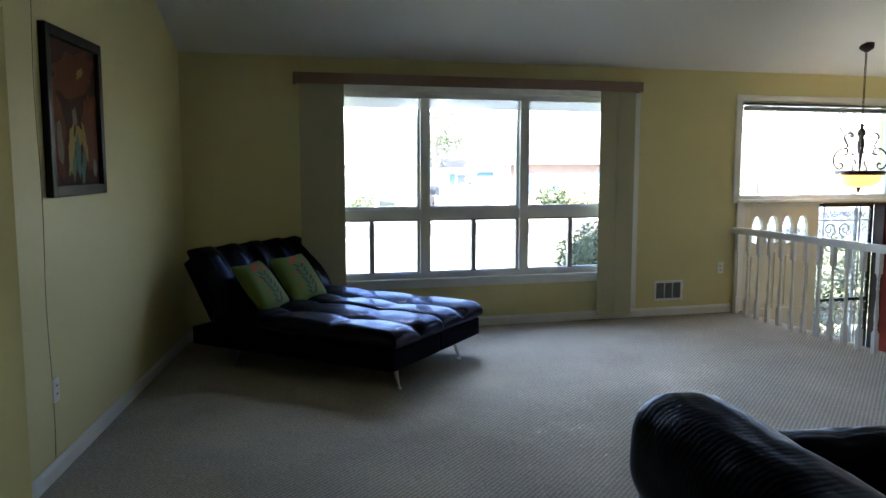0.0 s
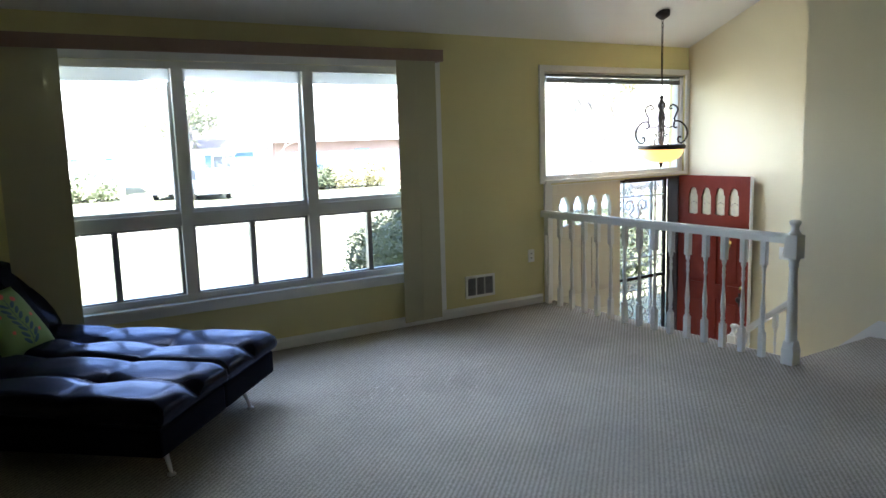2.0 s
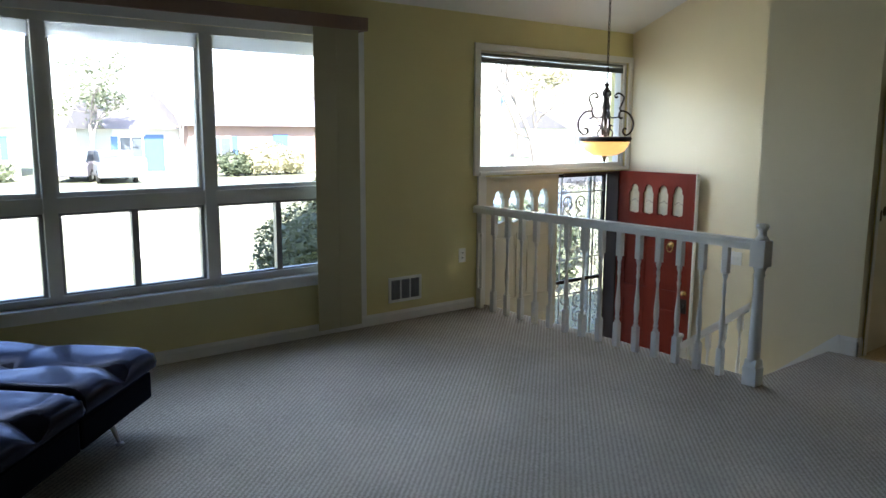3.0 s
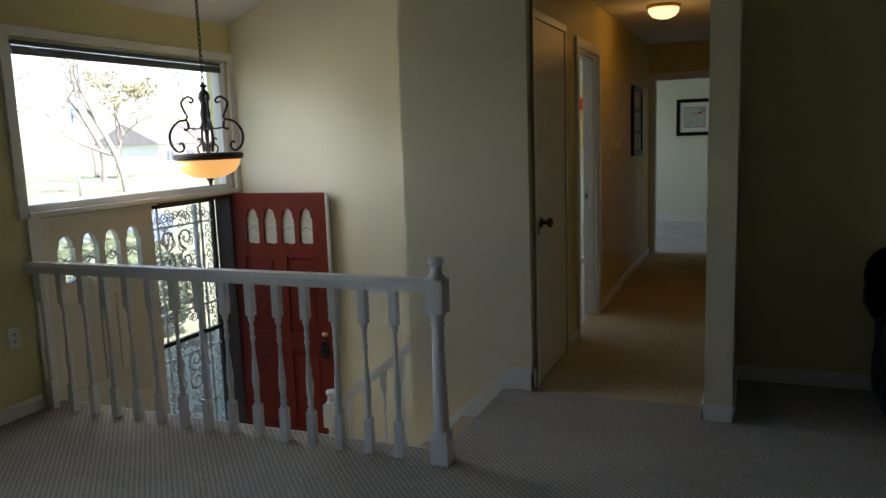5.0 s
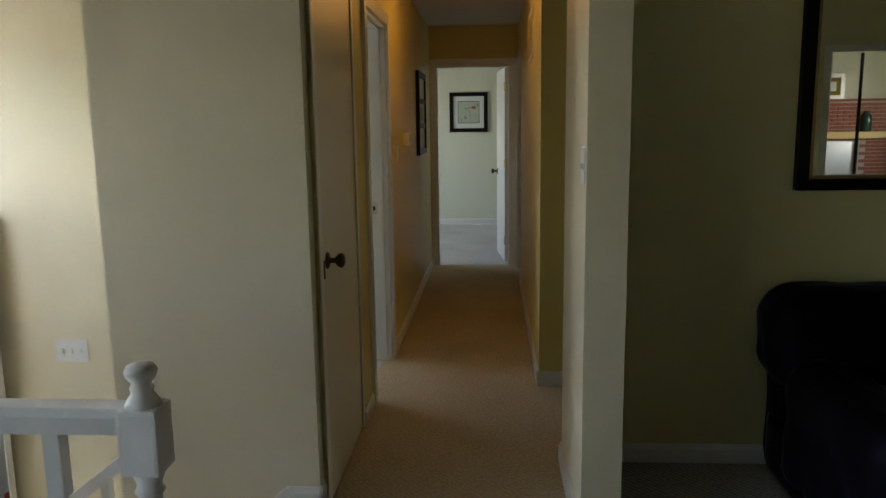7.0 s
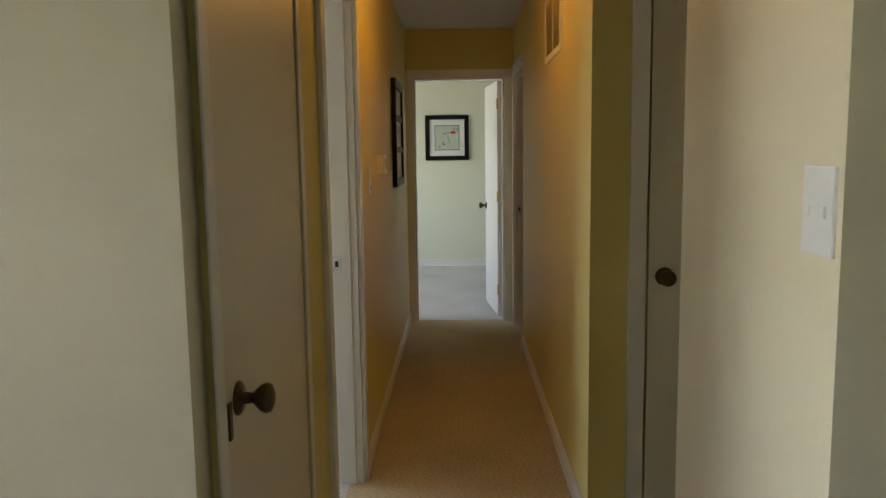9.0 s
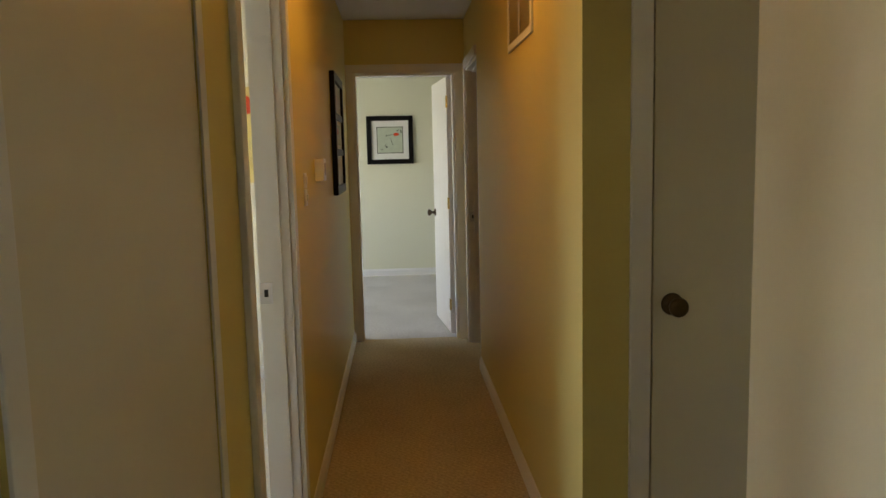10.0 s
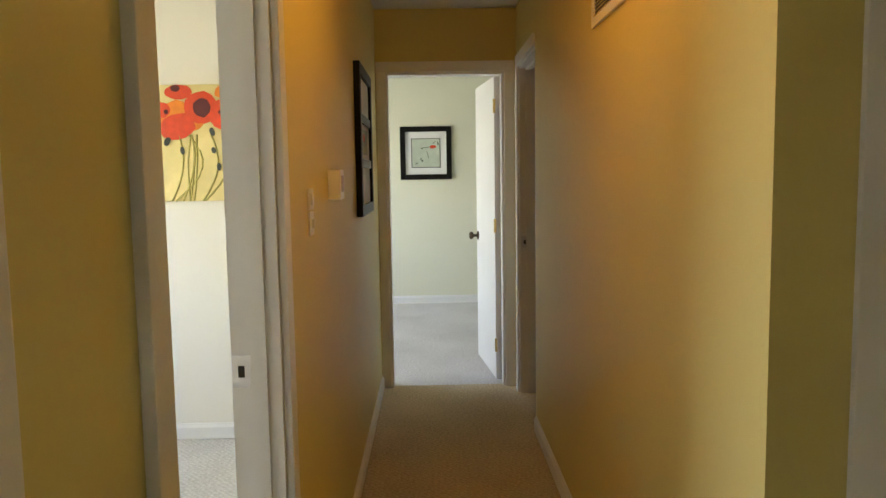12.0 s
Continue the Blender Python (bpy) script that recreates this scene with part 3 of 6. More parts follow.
box(bm, X0 - 0.07, X0, N - 0.016, N, Z0, Z1, 0.003)
box(bm, X1, X1 + 0.175, N - 0.016, N, 0.09, Z1, 0.003)
box(bm, X0 - 0.07, X1 + 0.175, N - 0.017, N, Z1, Z1 + 0.07, 0.003)
box(bm, X0 - 0.05, X1 + 0.05, N - 0.014, N, Z0 - 0.085, Z0 - 0.026, 0.003)
part("window_casing", bm, M_TRIM, ob)
for a, b in ((X0 + 0.05, 1.335), (1.412, 2.268), (2.348, X1 - 0.05)):
    bm = bmesh.new()
    box(bm, a, b, YF0 + 0.02, YF0 + 0.05, 1.96, 2.05, 0.01)
    part("roller_shade", bm, M_SHADE, ob, "rolled-up white shade")
    bm = bmesh.new()
    for q in ((a, a + 0.022, 1.075, 2.05), (b - 0.022, b, 1.075, 2.05), (a + 0.022, b - 0.022, 1.075, 1.10)):
        box(bm, q[0], q[1], YF0 + 0.03, YF1 - 0.01, q[2], q[3])
    part("upper_sash", bm, M_TRIM, ob)
    c = (a + b) / 2
    bm = bmesh.new()
    for q in ((a, a + 0.022, 0.495, 0.985), (b - 0.022, b, 0.495, 0.985), (c - 0.020, c + 0.020, 0.495, 0.985)):
        box(bm, q[0], q[1], YF0 + 0.025, YF1 - 0.01, q[2], q[3], 0.002)
    box(bm, a + 0.022, c - 0.02, YF0 + 0.025, YF1 - 0.01, 0.495, 0.515)
    box(bm, c + 0.02, b - 0.022, YF0 + 0.025, YF1 - 0.01, 0.495, 0.515)
    box(bm, a + 0.022, c - 0.02, YF0 + 0.025, YF1 - 0.01, 0.968, 0.985)
    box(bm, c + 0.02, b - 0.022, YF0 + 0.025, YF1 - 0.01, 0.968, 0.985)
    sash = part("lower_sash", bm, M_ALU, ob, "grey aluminium sliding sash")
    bm = bmesh.new()
    box(bm, c - 0.006, c + 0.012, YF0 + 0.012, YF0 + 0.025, 0.72, 0.79, 0.003)
    part("sash_latch", bm, M_ALU, sash)
    for x0, x1, z0, z1 in ((a + 0.02, b - 0.02, 1.09, 2.05), (a + 0.02, c - 0.018, 0.51, 0.97), (c + 0.018, b - 0.02, 0.51, 0.97)):
        bm = bmesh.new()
        box(bm, x0, x1, YF0 + 0.055, YF0 + 0.059, z0, z1)
        part("pane", bm, M_GLASS, ob).visible_shadow = False

# valance and vertical blinds
ob = thing("valance", "brown wooden valance above the picture window", "valance")
bm = bmesh.new()
box(bm, 0.24, 3.415, 6.555, 6.575, 2.135, 2.225, 0.006)
box(bm, 0.24, 0.26, 6.575, N - 0.018, 2.135, 2.225, 0.004)
box(bm, 3.395, 3.415, 6.575, N - 0.018, 2.135, 2.225, 0.004)
box(bm, 0.26, 3.395, 6.575, N - 0.018, 2.205, 2.222)
part("board", bm, M_VALANCE, ob)
bm = bmesh.new()
box(bm, 0.27, 3.385, 6.605, 6.64, 2.165, 2.204)
part("blind_track", bm, M_PLASTIC, ob, "white blind track")


def blind_stack(x0, x1, n, flare, z0):
    ob = thing("vertical_blind", "beige fabric vertical blind drawn to one side", "blind", group="picture window blinds")
    vane = bmesh.new()
    wide = (x1 - x0) / n
    box(vane, -wide / 2 - 0.002, wide / 2 + 0.002, -0.001, 0.001, 0, 2.165 - z0)
    me = mesh_of("vane", vane, M_BLIND)
    for k in range(n):
        v = new("vane", me)
        v.parent = ob
        x = x0 + wide * (k + 0.5)
        v.matrix_basis = pose(x, 6.622 + (0.0025 if k % 2 else -0.0025), z0, 0, 0, flare * math.sin(k * 2.1))
    return ob


blind_stack(0.285, 0.655, 4, 0.6, 0.05)
blind_stack(3.020, 3.375, 4, 0.6, 0.05)

# ---- foyer window and front doors ----
ob = tagged(thing("window_2", "white-framed wide window above the front doors", "window"), kind="structure")
X0, X1, Z0, Z1 = W2
bm = bmesh.new()
for q in ((X0, X0 + 0.04, Z0, Z1), (X1 - 0.02, X1, Z0, Z1), (X0 + 0.04, X1 - 0.02, Z0, Z0 + 0.04), (X0 + 0.04, X1 - 0.02, Z1 - 0.03, Z1), (6.355, 6.39, Z0 + 0.04, Z1 - 0.03)):
    box(bm, q[0], q[1], N + 0.02, N + 0.09, q[2], q[3], 0.003)
part("window_frame", bm, M_TRIM, ob)
bm = bmesh.new()
box(bm, X0 - 0.055, X0, N - 0.018, N, Z0 - 0.03, Z1 + 0.055, 0.003)
box(bm, X1, X1 + 0.054, N - 0.018, N, Z0 - 0.03, Z1 + 0.055, 0.003)
box(bm, X0, X1, N - 0.018, N, Z1, Z1 + 0.055, 0.003)
part("window_casing", bm, M_TRIM, ob)
bm = bmesh.new()
box(bm, X0, X1, N - 0.03, N + 0.02, Z0 - 0.03, Z0, 0.004)
part("window_sill", bm, M_TRIM, ob)
bm = bmesh.new()
box(bm, X0 + 0.03, 6.35, N - 0.005, N + 0.018, Z1 - 0.045, Z1 - 0.02, 0.003)
for k in range(6):
    box(bm, X0 + 0.03, 6.35, N - 0.008, N + 0.016, Z1 - 0.056 - 0.008 * k, Z1 - 0.050 - 0.008 * k)
part("raised_blind", bm, mat("dark_grey_green_slats", (0.10, 0.12, 0.11), 0.5, vary=0.15), ob, "raised dark grey-green mini blind")
for a, b in ((X0 + 0.04, 6.355), (6.39, X1 - 0.02)):
    bm = bmesh.new()
    box(bm, a, b, N + 0.055, N + 0.059, Z0 + 0.04, Z1 - 0.03)
    part("pane", bm, M_GLASS, ob).visible_shadow = False

M_WOODF = mat("dark_stained_door_frame", (0.035, 0.018, 0.014), 0.45, grain=0.5, scale=30, vary=0.2)
bm = bmesh.new()
box(bm, 6.34, 6.42, N - 0.01, N + 0.13, FOYER, 1.08)
box(bm, 5.575, 6.34, N - 0.004, N + 0.13, 1.055, 1.08)
setting("door_frame", bm, M_WOODF, "dark stained front door frame", "door frame")
bm = bmesh.new()
box(bm, 4.545, 4.62, N - 0.02, N, FOYER, 1.095, 0.004)
box(bm, 4.62, 4.65, N, N + 0.12, FOYER, 1.08)
box(bm, 4.65, 5.575, N, N + 0.12, 1.072, 1.08)
setting("casing_6", bm, M_TRIM, "white front door casing", "casing")


def arch_poly(cx, z0, w, h, n=8):
    """A light with a pointed, shouldered head."""
    pts = [(cx - w / 2, z0), (cx + w / 2, z0), (cx + w / 2, z0 + h * 0.66)]
    for k in range(n + 1):
        a = math.pi * k / n
        pts.append((cx + w * 0.40 * math.cos(a), z0 + h * 0.70 + h * 0.24 * math.sin(a) ** 0.8))
    pts.append((cx - w / 2, z0 + h * 0.66))
    return pts


def panel_door(ob, width, z0, z1, material, glass):
    """A leaf along local x from 0 to width, thickness in y, with four arched lights and six raised panels."""
    t = 0.044
    rail = z1 - 0.40
    bm = bmesh.new()
    box(bm, 0, 0.10, -t, 0, z0, z1, 0.003)
    box(bm, width - 0.10, width, -t, 0, z0, z1, 0.003)
    box(bm, 0.10, width - 0.10, -t, 0, rail - 0.09, rail)
    box(bm, 0.10, width - 0.10, -t, 0, z0, z0 + 0.18)
    box(bm, 0.10, width - 0.10, -t, 0, z0 + 0.80, z0 + 0.95)
    box(bm, width / 2 - 0.05, width / 2 + 0.05, -t, 0, z0 + 0.18, z0 + 0.80)
    box(bm, width / 2 - 0.05, width / 2 + 0.05, -t, 0, z0 + 0.95, rail - 0.09)
    part("stile_frame", bm, material, ob)
    # head board, pierced by the lights
    pitch = (width - 0.20) / 4
    bm = bmesh.new()
    for k in range(4):
        x0, x1, cx = 0.10 + pitch * k, 0.10 + pitch * (k + 1), 0.10 + pitch * (k + 0.5)
        arch = arch_poly(cx, rail + 0.02, pitch * 0.72, 0.28)
        # left and right halves round the light
        right_half = [p for p in arch if p[0] >= cx - 1e-6]
        left_half = [p for p in arch if p[0] <= cx + 1e-6]
        right_half.sort(key=lambda p: p[1])
        left_half.sort(key=lambda p: p[1])
        prism(bm, [(cx, rail), (x1, rail), (x1, z1), (cx, z1)] + right_half[::-1], "y", -t, 0)
        prism(bm, [(cx, z1), (x0, z1), (x0, rail), (cx, rail)] + left_half, "y", -t, 0)
    part("arched_head", bm, material, ob)
    for k in range(4):
        cx = 0.10 + pitch * (k + 0.5)
        bm = bmesh.new()
        prism(bm, arch_poly(cx, rail + 0.015, pitch * 0.76, 0.292), "y", -0.025, -0.020)
        part("pane", bm, glass, ob).visible_shadow = False
        bm = bmesh.new()
        tube(bm, [(cx - pitch * 0.3, -t * 0.5, rail + 0.11), (cx, -t * 0.5, rail + 0.14), (cx + pitch * 0.3, -t * 0.5, rail + 0.11)], 0.004)
        part("leading", bm, M_IRON, ob)
    for xa, xb in ((0.10, width / 2 - 0.05), (width / 2 + 0.05, width - 0.10)):
        for za, zb in ((z0 + 0.18, z0 + 0.80), (z0 + 0.95, rail - 0.09)):
            bm = bmesh.new()
            box(bm, xa, xb, -0.030, -0.014, za, zb)
            box(bm, xa + 0.035, xb - 0.035, -0.038, -0.006, za + 0.035, zb - 0.035, 0.007)
            part("panel", bm, material, ob)
    return ob


# Opaque pale colour stands in for the foyer mirrored in the door's glass.
M_PALE_REFLECTION = mat("painted_glass_reflection", (0.62, 0.62, 0.48), 0.15, grain=0.7, scale=25, vary=0.35, patch=9, bump=0.6)
M_SEED = glass_mat("seeded_glass", (0.92, 0.95, 0.90), 0.12)
leaf = tagged(thing("door_5", "cream panelled fixed front door leaf with four arched lights", "door", pose(4.655, N + 0.10, 0)), kind="structure")
panel_door(leaf, 0.92, FOYER + 0.01, 1.070, M_DOOR, M_SEED)
leaf = tagged(thing("door_1", "red panelled front door standing open with four arched lights", "door", pose(6.40, N - 0.005, 0, 0, 0, -87)), kind="structure")
panel_door(leaf, 0.82, FOYER + 0.01, 1.085, M_RED, M_PALE_REFLECTION)
bm = bmesh.new()
box(bm, 0.817, 0.824, -0.046, 0.002, FOYER + 0.011, 1.084)
part("leaf_edge", bm, M_TRIM, leaf, "white painted door edge")
m = Matrix.Translation((0.755, -0.044, 0.0)) @ pose(0, 0, 0, 90, 0, 0)
bm = lathe(bmesh.new(), [(0.030, 0), (0.030, 0.010), (0.020, 0.018), (0.018, 0.026), (0.006, 0.028)], 18, m)
part("deadbolt", bm, M_BRASS, leaf, "round brass deadbolt")
bm = bmesh.new()
box(bm, 0.722, 0.788, -0.052, -0.0445, -0.19, -0.055, 0.004)
part("escutcheon", bm, M_IRON, leaf, "black handle plate")
m = Matrix.Translation((0.755, -0.052, -0.11)) @ pose(0, 0, 0, 90, 0, 0)
bm = lathe(bmesh.new(), [(0.014, 0), (0.012, 0.025), (0.027, 0.040), (0.030, 0.052), (0.020, 0.062), (0.005, 0.064)], 18, m)
part("door_knob", bm, M_IRON, leaf, "round black knob")
m = Matrix.Translation((0.60, -0.044, 0.43)) @ pose(0, 0, 0, 90, 0, 0)
bm = lathe(bmesh.new(), [(0.034, 0), (0.038, 0.006), (0.026, 0.012), (0.022, 0.024), (0.010, 0.03), (0.004, 0.031)], 14, m)
tube(bm, [(0.60 + 0.030 * math.cos(a), -0.066, 0.405 + 0.038 * math.sin(a)) for a in [2 * math.pi * k / 14 for k in range(15)]], 0.006)
part("door_knocker", bm, M_BRASS, leaf, "brass ring knocker")


# iron storm door with scrollwork
def spiral(cx, cz, r, turns, start, hand, y, n=20):
    return [(cx + hand * r * (1 - 0.85 * k / n) * math.cos(start + 2 * math.pi * turns * k / n), y, cz + r * (1 - 0.85 * k / n) * math.sin(start + 2 * math.pi * turns * k / n)) for k in range(n + 1)]


SX0, SX1, SY = 5.60, 6.34, N + 0.155
ob = tagged(thing("door_6", "black framed storm door filled with white iron scrollwork", "door"), kind="structure")
bm = bmesh.new()
for q in ((SX0 - 0.03, SX0, FOYER, 1.06), (SX1 - 0.03, SX1, FOYER, 1.06), (SX0, SX1 - 0.03, 1.03, 1.06), (SX0, SX1 - 0.03, FOYER, FOYER + 0.05), (SX0, SX1 - 0.03, 0.02, 0.05)):
    box(bm, q[0], q[1], SY - 0.015, SY + 0.015, q[2], q[3])
part("door_frame", bm, M_IRON, ob)
bm = bmesh.new()
for x in (SX0 + 0.12, SX1 - 0.16):
    box(bm, x, x + 0.012, SY - 0.006, SY + 0.006, FOYER + 0.05, 1.03)
for z in (0.88, 0.24, -0.10, -0.80):
    box(bm, SX0, SX1 - 0.03, SY - 0.007, SY + 0.007, z, z + 0.012)
part("bar", bm, M_SCROLL, ob)
scroll = bmesh.new()
R1 = 0.042
tube(scroll, spiral(0, 0, R1, 1.4, math.pi / 2, 1, 0, 16), 0.0045, 5)
tube(scroll, spiral(0.0, 2 * R1, R1, 1.4, -math.pi / 2, -1, 0, 16), 0.0045, 5)
scroll_mesh = mesh_of("scroll", scroll, M_SCROLL)


def scroll_at(x, z, hand, turn=0, size=1.0):
    o = new("scroll", scroll_mesh)
    o.parent = ob
    o.matrix_basis = pose(x, SY, z, 0, turn, 0) @ Matrix.Diagonal((hand * size, 1, size, 1))


for k in range(12):
    z = FOYER + 0.13 + 0.152 * k
    if abs(z + 0.04 - 0.03) > 0.09:
        for x, h in ((SX0 + 0.06, 1), (SX1 - 0.09, -1)):
            scroll_at(x, z, h)
for z in (0.96, -0.72, -0.55, -0.02, 0.18, 0.33):
    for k in range(4):
        scroll_at(SX0 + 0.19 + 0.115 * k, z, 1 if k % 2 else -1, 90, 0.95)
for r in range(11):
    z = FOYER + 0.20 + 0.165 * r
    if abs(z - 0.035) > 0.07:
        for k in range(5):
            scroll_at(SX0 + 0.165 + 0.093 * k, z + 0.03 * (k % 2), 1 if (k + r) % 2 else -1, 20 * (k - 2), 0.85)
for z in (0.62, -0.32):
    for h in (1, -1):
        o = scroll_at(5.90 + h * 0.10, z, h, 0, 2.0)
        o = scroll_at(5.90 + h * 0.13, z - 0.14, -h, 30 * h, 1.4)
bm = bmesh.new()
box(bm, SX0, SX1 - 0.03, SY + 0.018, SY + 0.022, FOYER + 0.05, 1.03)
part("screen_pane", bm, glass_mat("tinted_storm_glass", (0.96, 0.97, 0.98)), ob, "tinted storm glass").visible_shadow = False
bm = bmesh.new()
box(bm, 6.15, 6.185, SY + 0.03, SY + 0.05, FOYER + 0.06, 1.02)
part("storm_window_edge", bm, M_TRIM, ob, "white storm window edge")
# scrollwork over the fixed leaf
for k in range(7):
    for z in (0.64, 0.78):
        o = new("scroll", scroll_mesh)
        o.parent = ob
        o.matrix_basis = pose(4.76 + 0.11 * k, SY, z, 0, 90, 0) @ Matrix.Diagonal((1 if k % 2 else -1, 1, 1, 1))

# ---- stairs ----
bm = bmesh.new()
RISE, RUN, Y0 = 0.192, 0.245, 4.25
for k in range(1, 5):
    box(bm, 4.665, SX - 0.001, Y0 + RUN * (k - 1), Y0 + RUN * k + 0.02, FOYER - 0.1, -RISE * k, 0.012)
setting("stairs", bm, M_CARPET2, "tan carpeted steps down to the foyer", "stairs")
bm = bmesh.new()
for k in range(1, 6):
    box(bm, 5.72, E, 5.60 - RUN * k, 5.60 - RUN * (k - 1), FOYER - 1.3, FOYER - RISE * k, 0.012)
setting("stairs_lower", bm, M_CARPET2, "tan carpeted steps down to the lower level", "stairs")
bm = bmesh.new()
prism(bm, [(4.19, 0.0), (4.19, 0.122), (4.205, 0.124), (SY_END, -0.435), (SY_END, -0.635), (4.25, -0.12), (4.25, 0.0)], "x", SX - 0.016, SX)
setting("stair_skirt", bm, M_TRIM, "white sloping skirt board beside the stairs", "trim")
bm = bmesh.new()
box(bm, 4.66, 4.675, 4.25, N, -0.27, -0.004)
setting("floor_edge", bm, M_TRIM, "white fascia under the balustrade", "trim")


def turned_post(sq, h, base, block, seg=14):
    """A post: square foot and block, vase-turned shaft between; sq is its width."""
    bm = bmesh.new()
    s = sq / 2
    box(bm, -s, s, -s, s, 0, base, 0.004)
    box(bm, -s, s, -s, s, h - block, h, 0.004)
    a, b = base, h - block
    L = b - a
    lathe(bm, [(s * 0.75, a - 0.004), (s * 0.95, a + 0.012 * L / 0.5), (s * 0.55, a + 0.05 * L), (s * 0.85, a + 0.08 * L), (s * 0.62, a + 0.12 * L), (s * 0.92, a + 0.26 * L), (s * 0.80, a + 0.38 * L), (s * 0.45, a + 0.58 * L),
               (s * 0.40, a + 0.70 * L), (s * 0.72, a + 0.76 * L), (s * 0.45, a + 0.79 * L), (s * 0.62, a + 0.86 * L), (s * 0.42, a + 0.90 * L), (s * 0.85, a + 0.965 * L), (s * 0.7, b + 0.004)], seg)
    return bm


ob = thing("balustrade", "white painted wooden balustrade with turned balusters", "balustrade")
BX = 4.54
bm = bmesh.new()
prism(bm, [(BX - 0.035, 0.795), (BX + 0.035, 0.795), (BX + 0.035, 0.835), (BX + 0.028, 0.855), (BX - 0.028, 0.855), (BX - 0.035, 0.835)], "y", 4.24, N)
part("handrail", bm, M_TRIM, ob)
baluster = mesh_of("baluster", turned_post(0.040, 0.80, 0.17, 0.17), M_TRIM)
for k in range(15):
    o = new("baluster", baluster)
    o.parent = ob
    o.matrix_basis = pose(BX, 4.424 + 0.157 * k, 0.0)
def newel(x, y, z, h, parent, label):
    bm = bmesh.new()
    s = 0.043
    box(bm, -s, s, -s, s, 0, 0.11, 0.004)
    prism(bm, [(-s, 0.11), (s, 0.11), (s * 0.7, 0.155), (-s * 0.7, 0.155)], "y", -s * 0.85, s * 0.85)
    box(bm, -s * 1.05, s * 1.05, -s * 1.05, s * 1.05, h - 0.25, h - 0.095, 0.010)
    lathe(bm, [(s * 0.80, 0.13), (s * 0.85, 0.17), (s * 0.80, 0.20), (s * 0.82, 0.22), (s * 0.62, h - 0.34), (s * 0.60, h - 0.31), (s * 0.80, h - 0.30), (s * 0.62, h - 0.285), (s * 0.85, h - 0.255), (s * 0.9, h - 0.245)], 18)
    lathe(bm, [(s * 1.0, h - 0.097), (s * 0.75, h - 0.078), (s * 0.55, h - 0.066), (s * 0.62, h - 0.055), (s * 0.50, h - 0.045), (s * 0.78, h - 0.028), (s * 0.85, h - 0.016), (s * 0.70, h - 0.004), (s * 0.3, h)], 18)
    return part("newel_post", bm, M_TRIM, parent, label, pose(x, y, z))


newel(BX, 4.21, 0.0, 0.95, ob, "newel post with a turned cap")

ob = thing("stair_rail", "white painted stair rail with turned balusters and a newel", "stair rail")
RX = 5.66
RT, RB = (SY_END, 0.205), (5.43, -0.25)
bm = bmesh.new()
prism(bm, [(RT[0], RT[1] - 0.03), (RT[0], RT[1] + 0.03), (RB[0], RB[1] + 0.03), (RB[0], RB[1] - 0.03)], "x", RX - 0.03, RX + 0.03)
part("handrail", bm, M_TRIM, ob)
for k, y in enumerate((4.94, 5.07, 5.20, 5.33)):
    z0 = -RISE * min(5, math.floor((y - Y0) / RUN) + 1)
    z1 = RT[1] + (RB[1] - RT[1]) * (y - RT[0]) / (RB[0] - RT[0]) - 0.02
    part("baluster", turned_post(0.036, z1 - z0, 0.14, 0.12), M_TRIM, ob, at=pose(RX, y, z0))
newel(RX, 5.46, FOYER, 0.81, ob, "short newel post with a turned cap")

# ---- lamps ----
M_AMBER = mat("amber_alabaster_glass", (0.85, 0.50, 0.16), 0.35, grain=0.6, scale=14, vary=0.25, patch=6, emit=0.24, emit_color=(1.0, 0.50, 0.16))
M_FROST = mat("frosted_lamp_glass", (0.95, 0.85, 0.65), 0.3, emit=0.7, emit_color=(1.0, 0.62, 0.24))
PX, PY = 5.515, 6.18
PTOP = roof(PY)
ob = thing("pendant_lamp", "dark iron scrollwork pendant with an amber glass bowl", "pendant lamp", pose(PX, PY, 0))
bm = lathe(bmesh.new(), [(0.065, PTOP + 0.02), (0.063, PTOP - 0.03), (0.03, PTOP - 0.055), (0.01, PTOP - 0.065)], 20)
part("ceiling_rose", bm, M_IRON, ob)
bm = bmesh.new()
z = PTOP - 0.06
k = 0
while z > 1.84:
    pts = [(0.009 * math.cos(a), 0, z - 0.02 + 0.020 * math.sin(a)) for a in [2 * math.pi * q / 8 for q in range(9)]]
    if k % 2:
        pts = [(0, p[0], p[2]) for p in pts]
    tube(bm, pts, 0.0040, 4)
    z -= 0.033
    k += 1
part("chain", bm, M_IRON, ob)
bm = lathe(bmesh.new(), [(0.006, 1.86), (0.024, 1.84), (0.012, 1.82), (0.034, 1.79), (0.038, 1.76), (0.022, 1.73), (0.034, 1.66), (0.025, 1.60), (0.013, 1.54), (0.009, 1.42), (0.009, 1.37)], 14)
part("stem", bm, M_IRON, ob)
bm = lathe(bmesh.new(), [(0.212, 1.375), (0.220, 1.40), (0.208, 1.415), (0.195, 1.408), (0.192, 1.378)], 32)
part("rim", bm, M_IRON, ob)
bm = lathe(bmesh.new(), [(0.200, 1.380), (0.194, 1.345), (0.160, 1.295), (0.095, 1.262), (0.02, 1.254)], 32)
part("bowl", bm, M_AMBER, ob, "glowing amber glass bowl")
bm = lathe(bmesh.new(), [(0.016, 1.257), (0.024, 1.245), (0.010, 1.232), (0.014, 1.222), (0.003, 1.203)], 12)
part("finial", bm, M_IRON, ob)


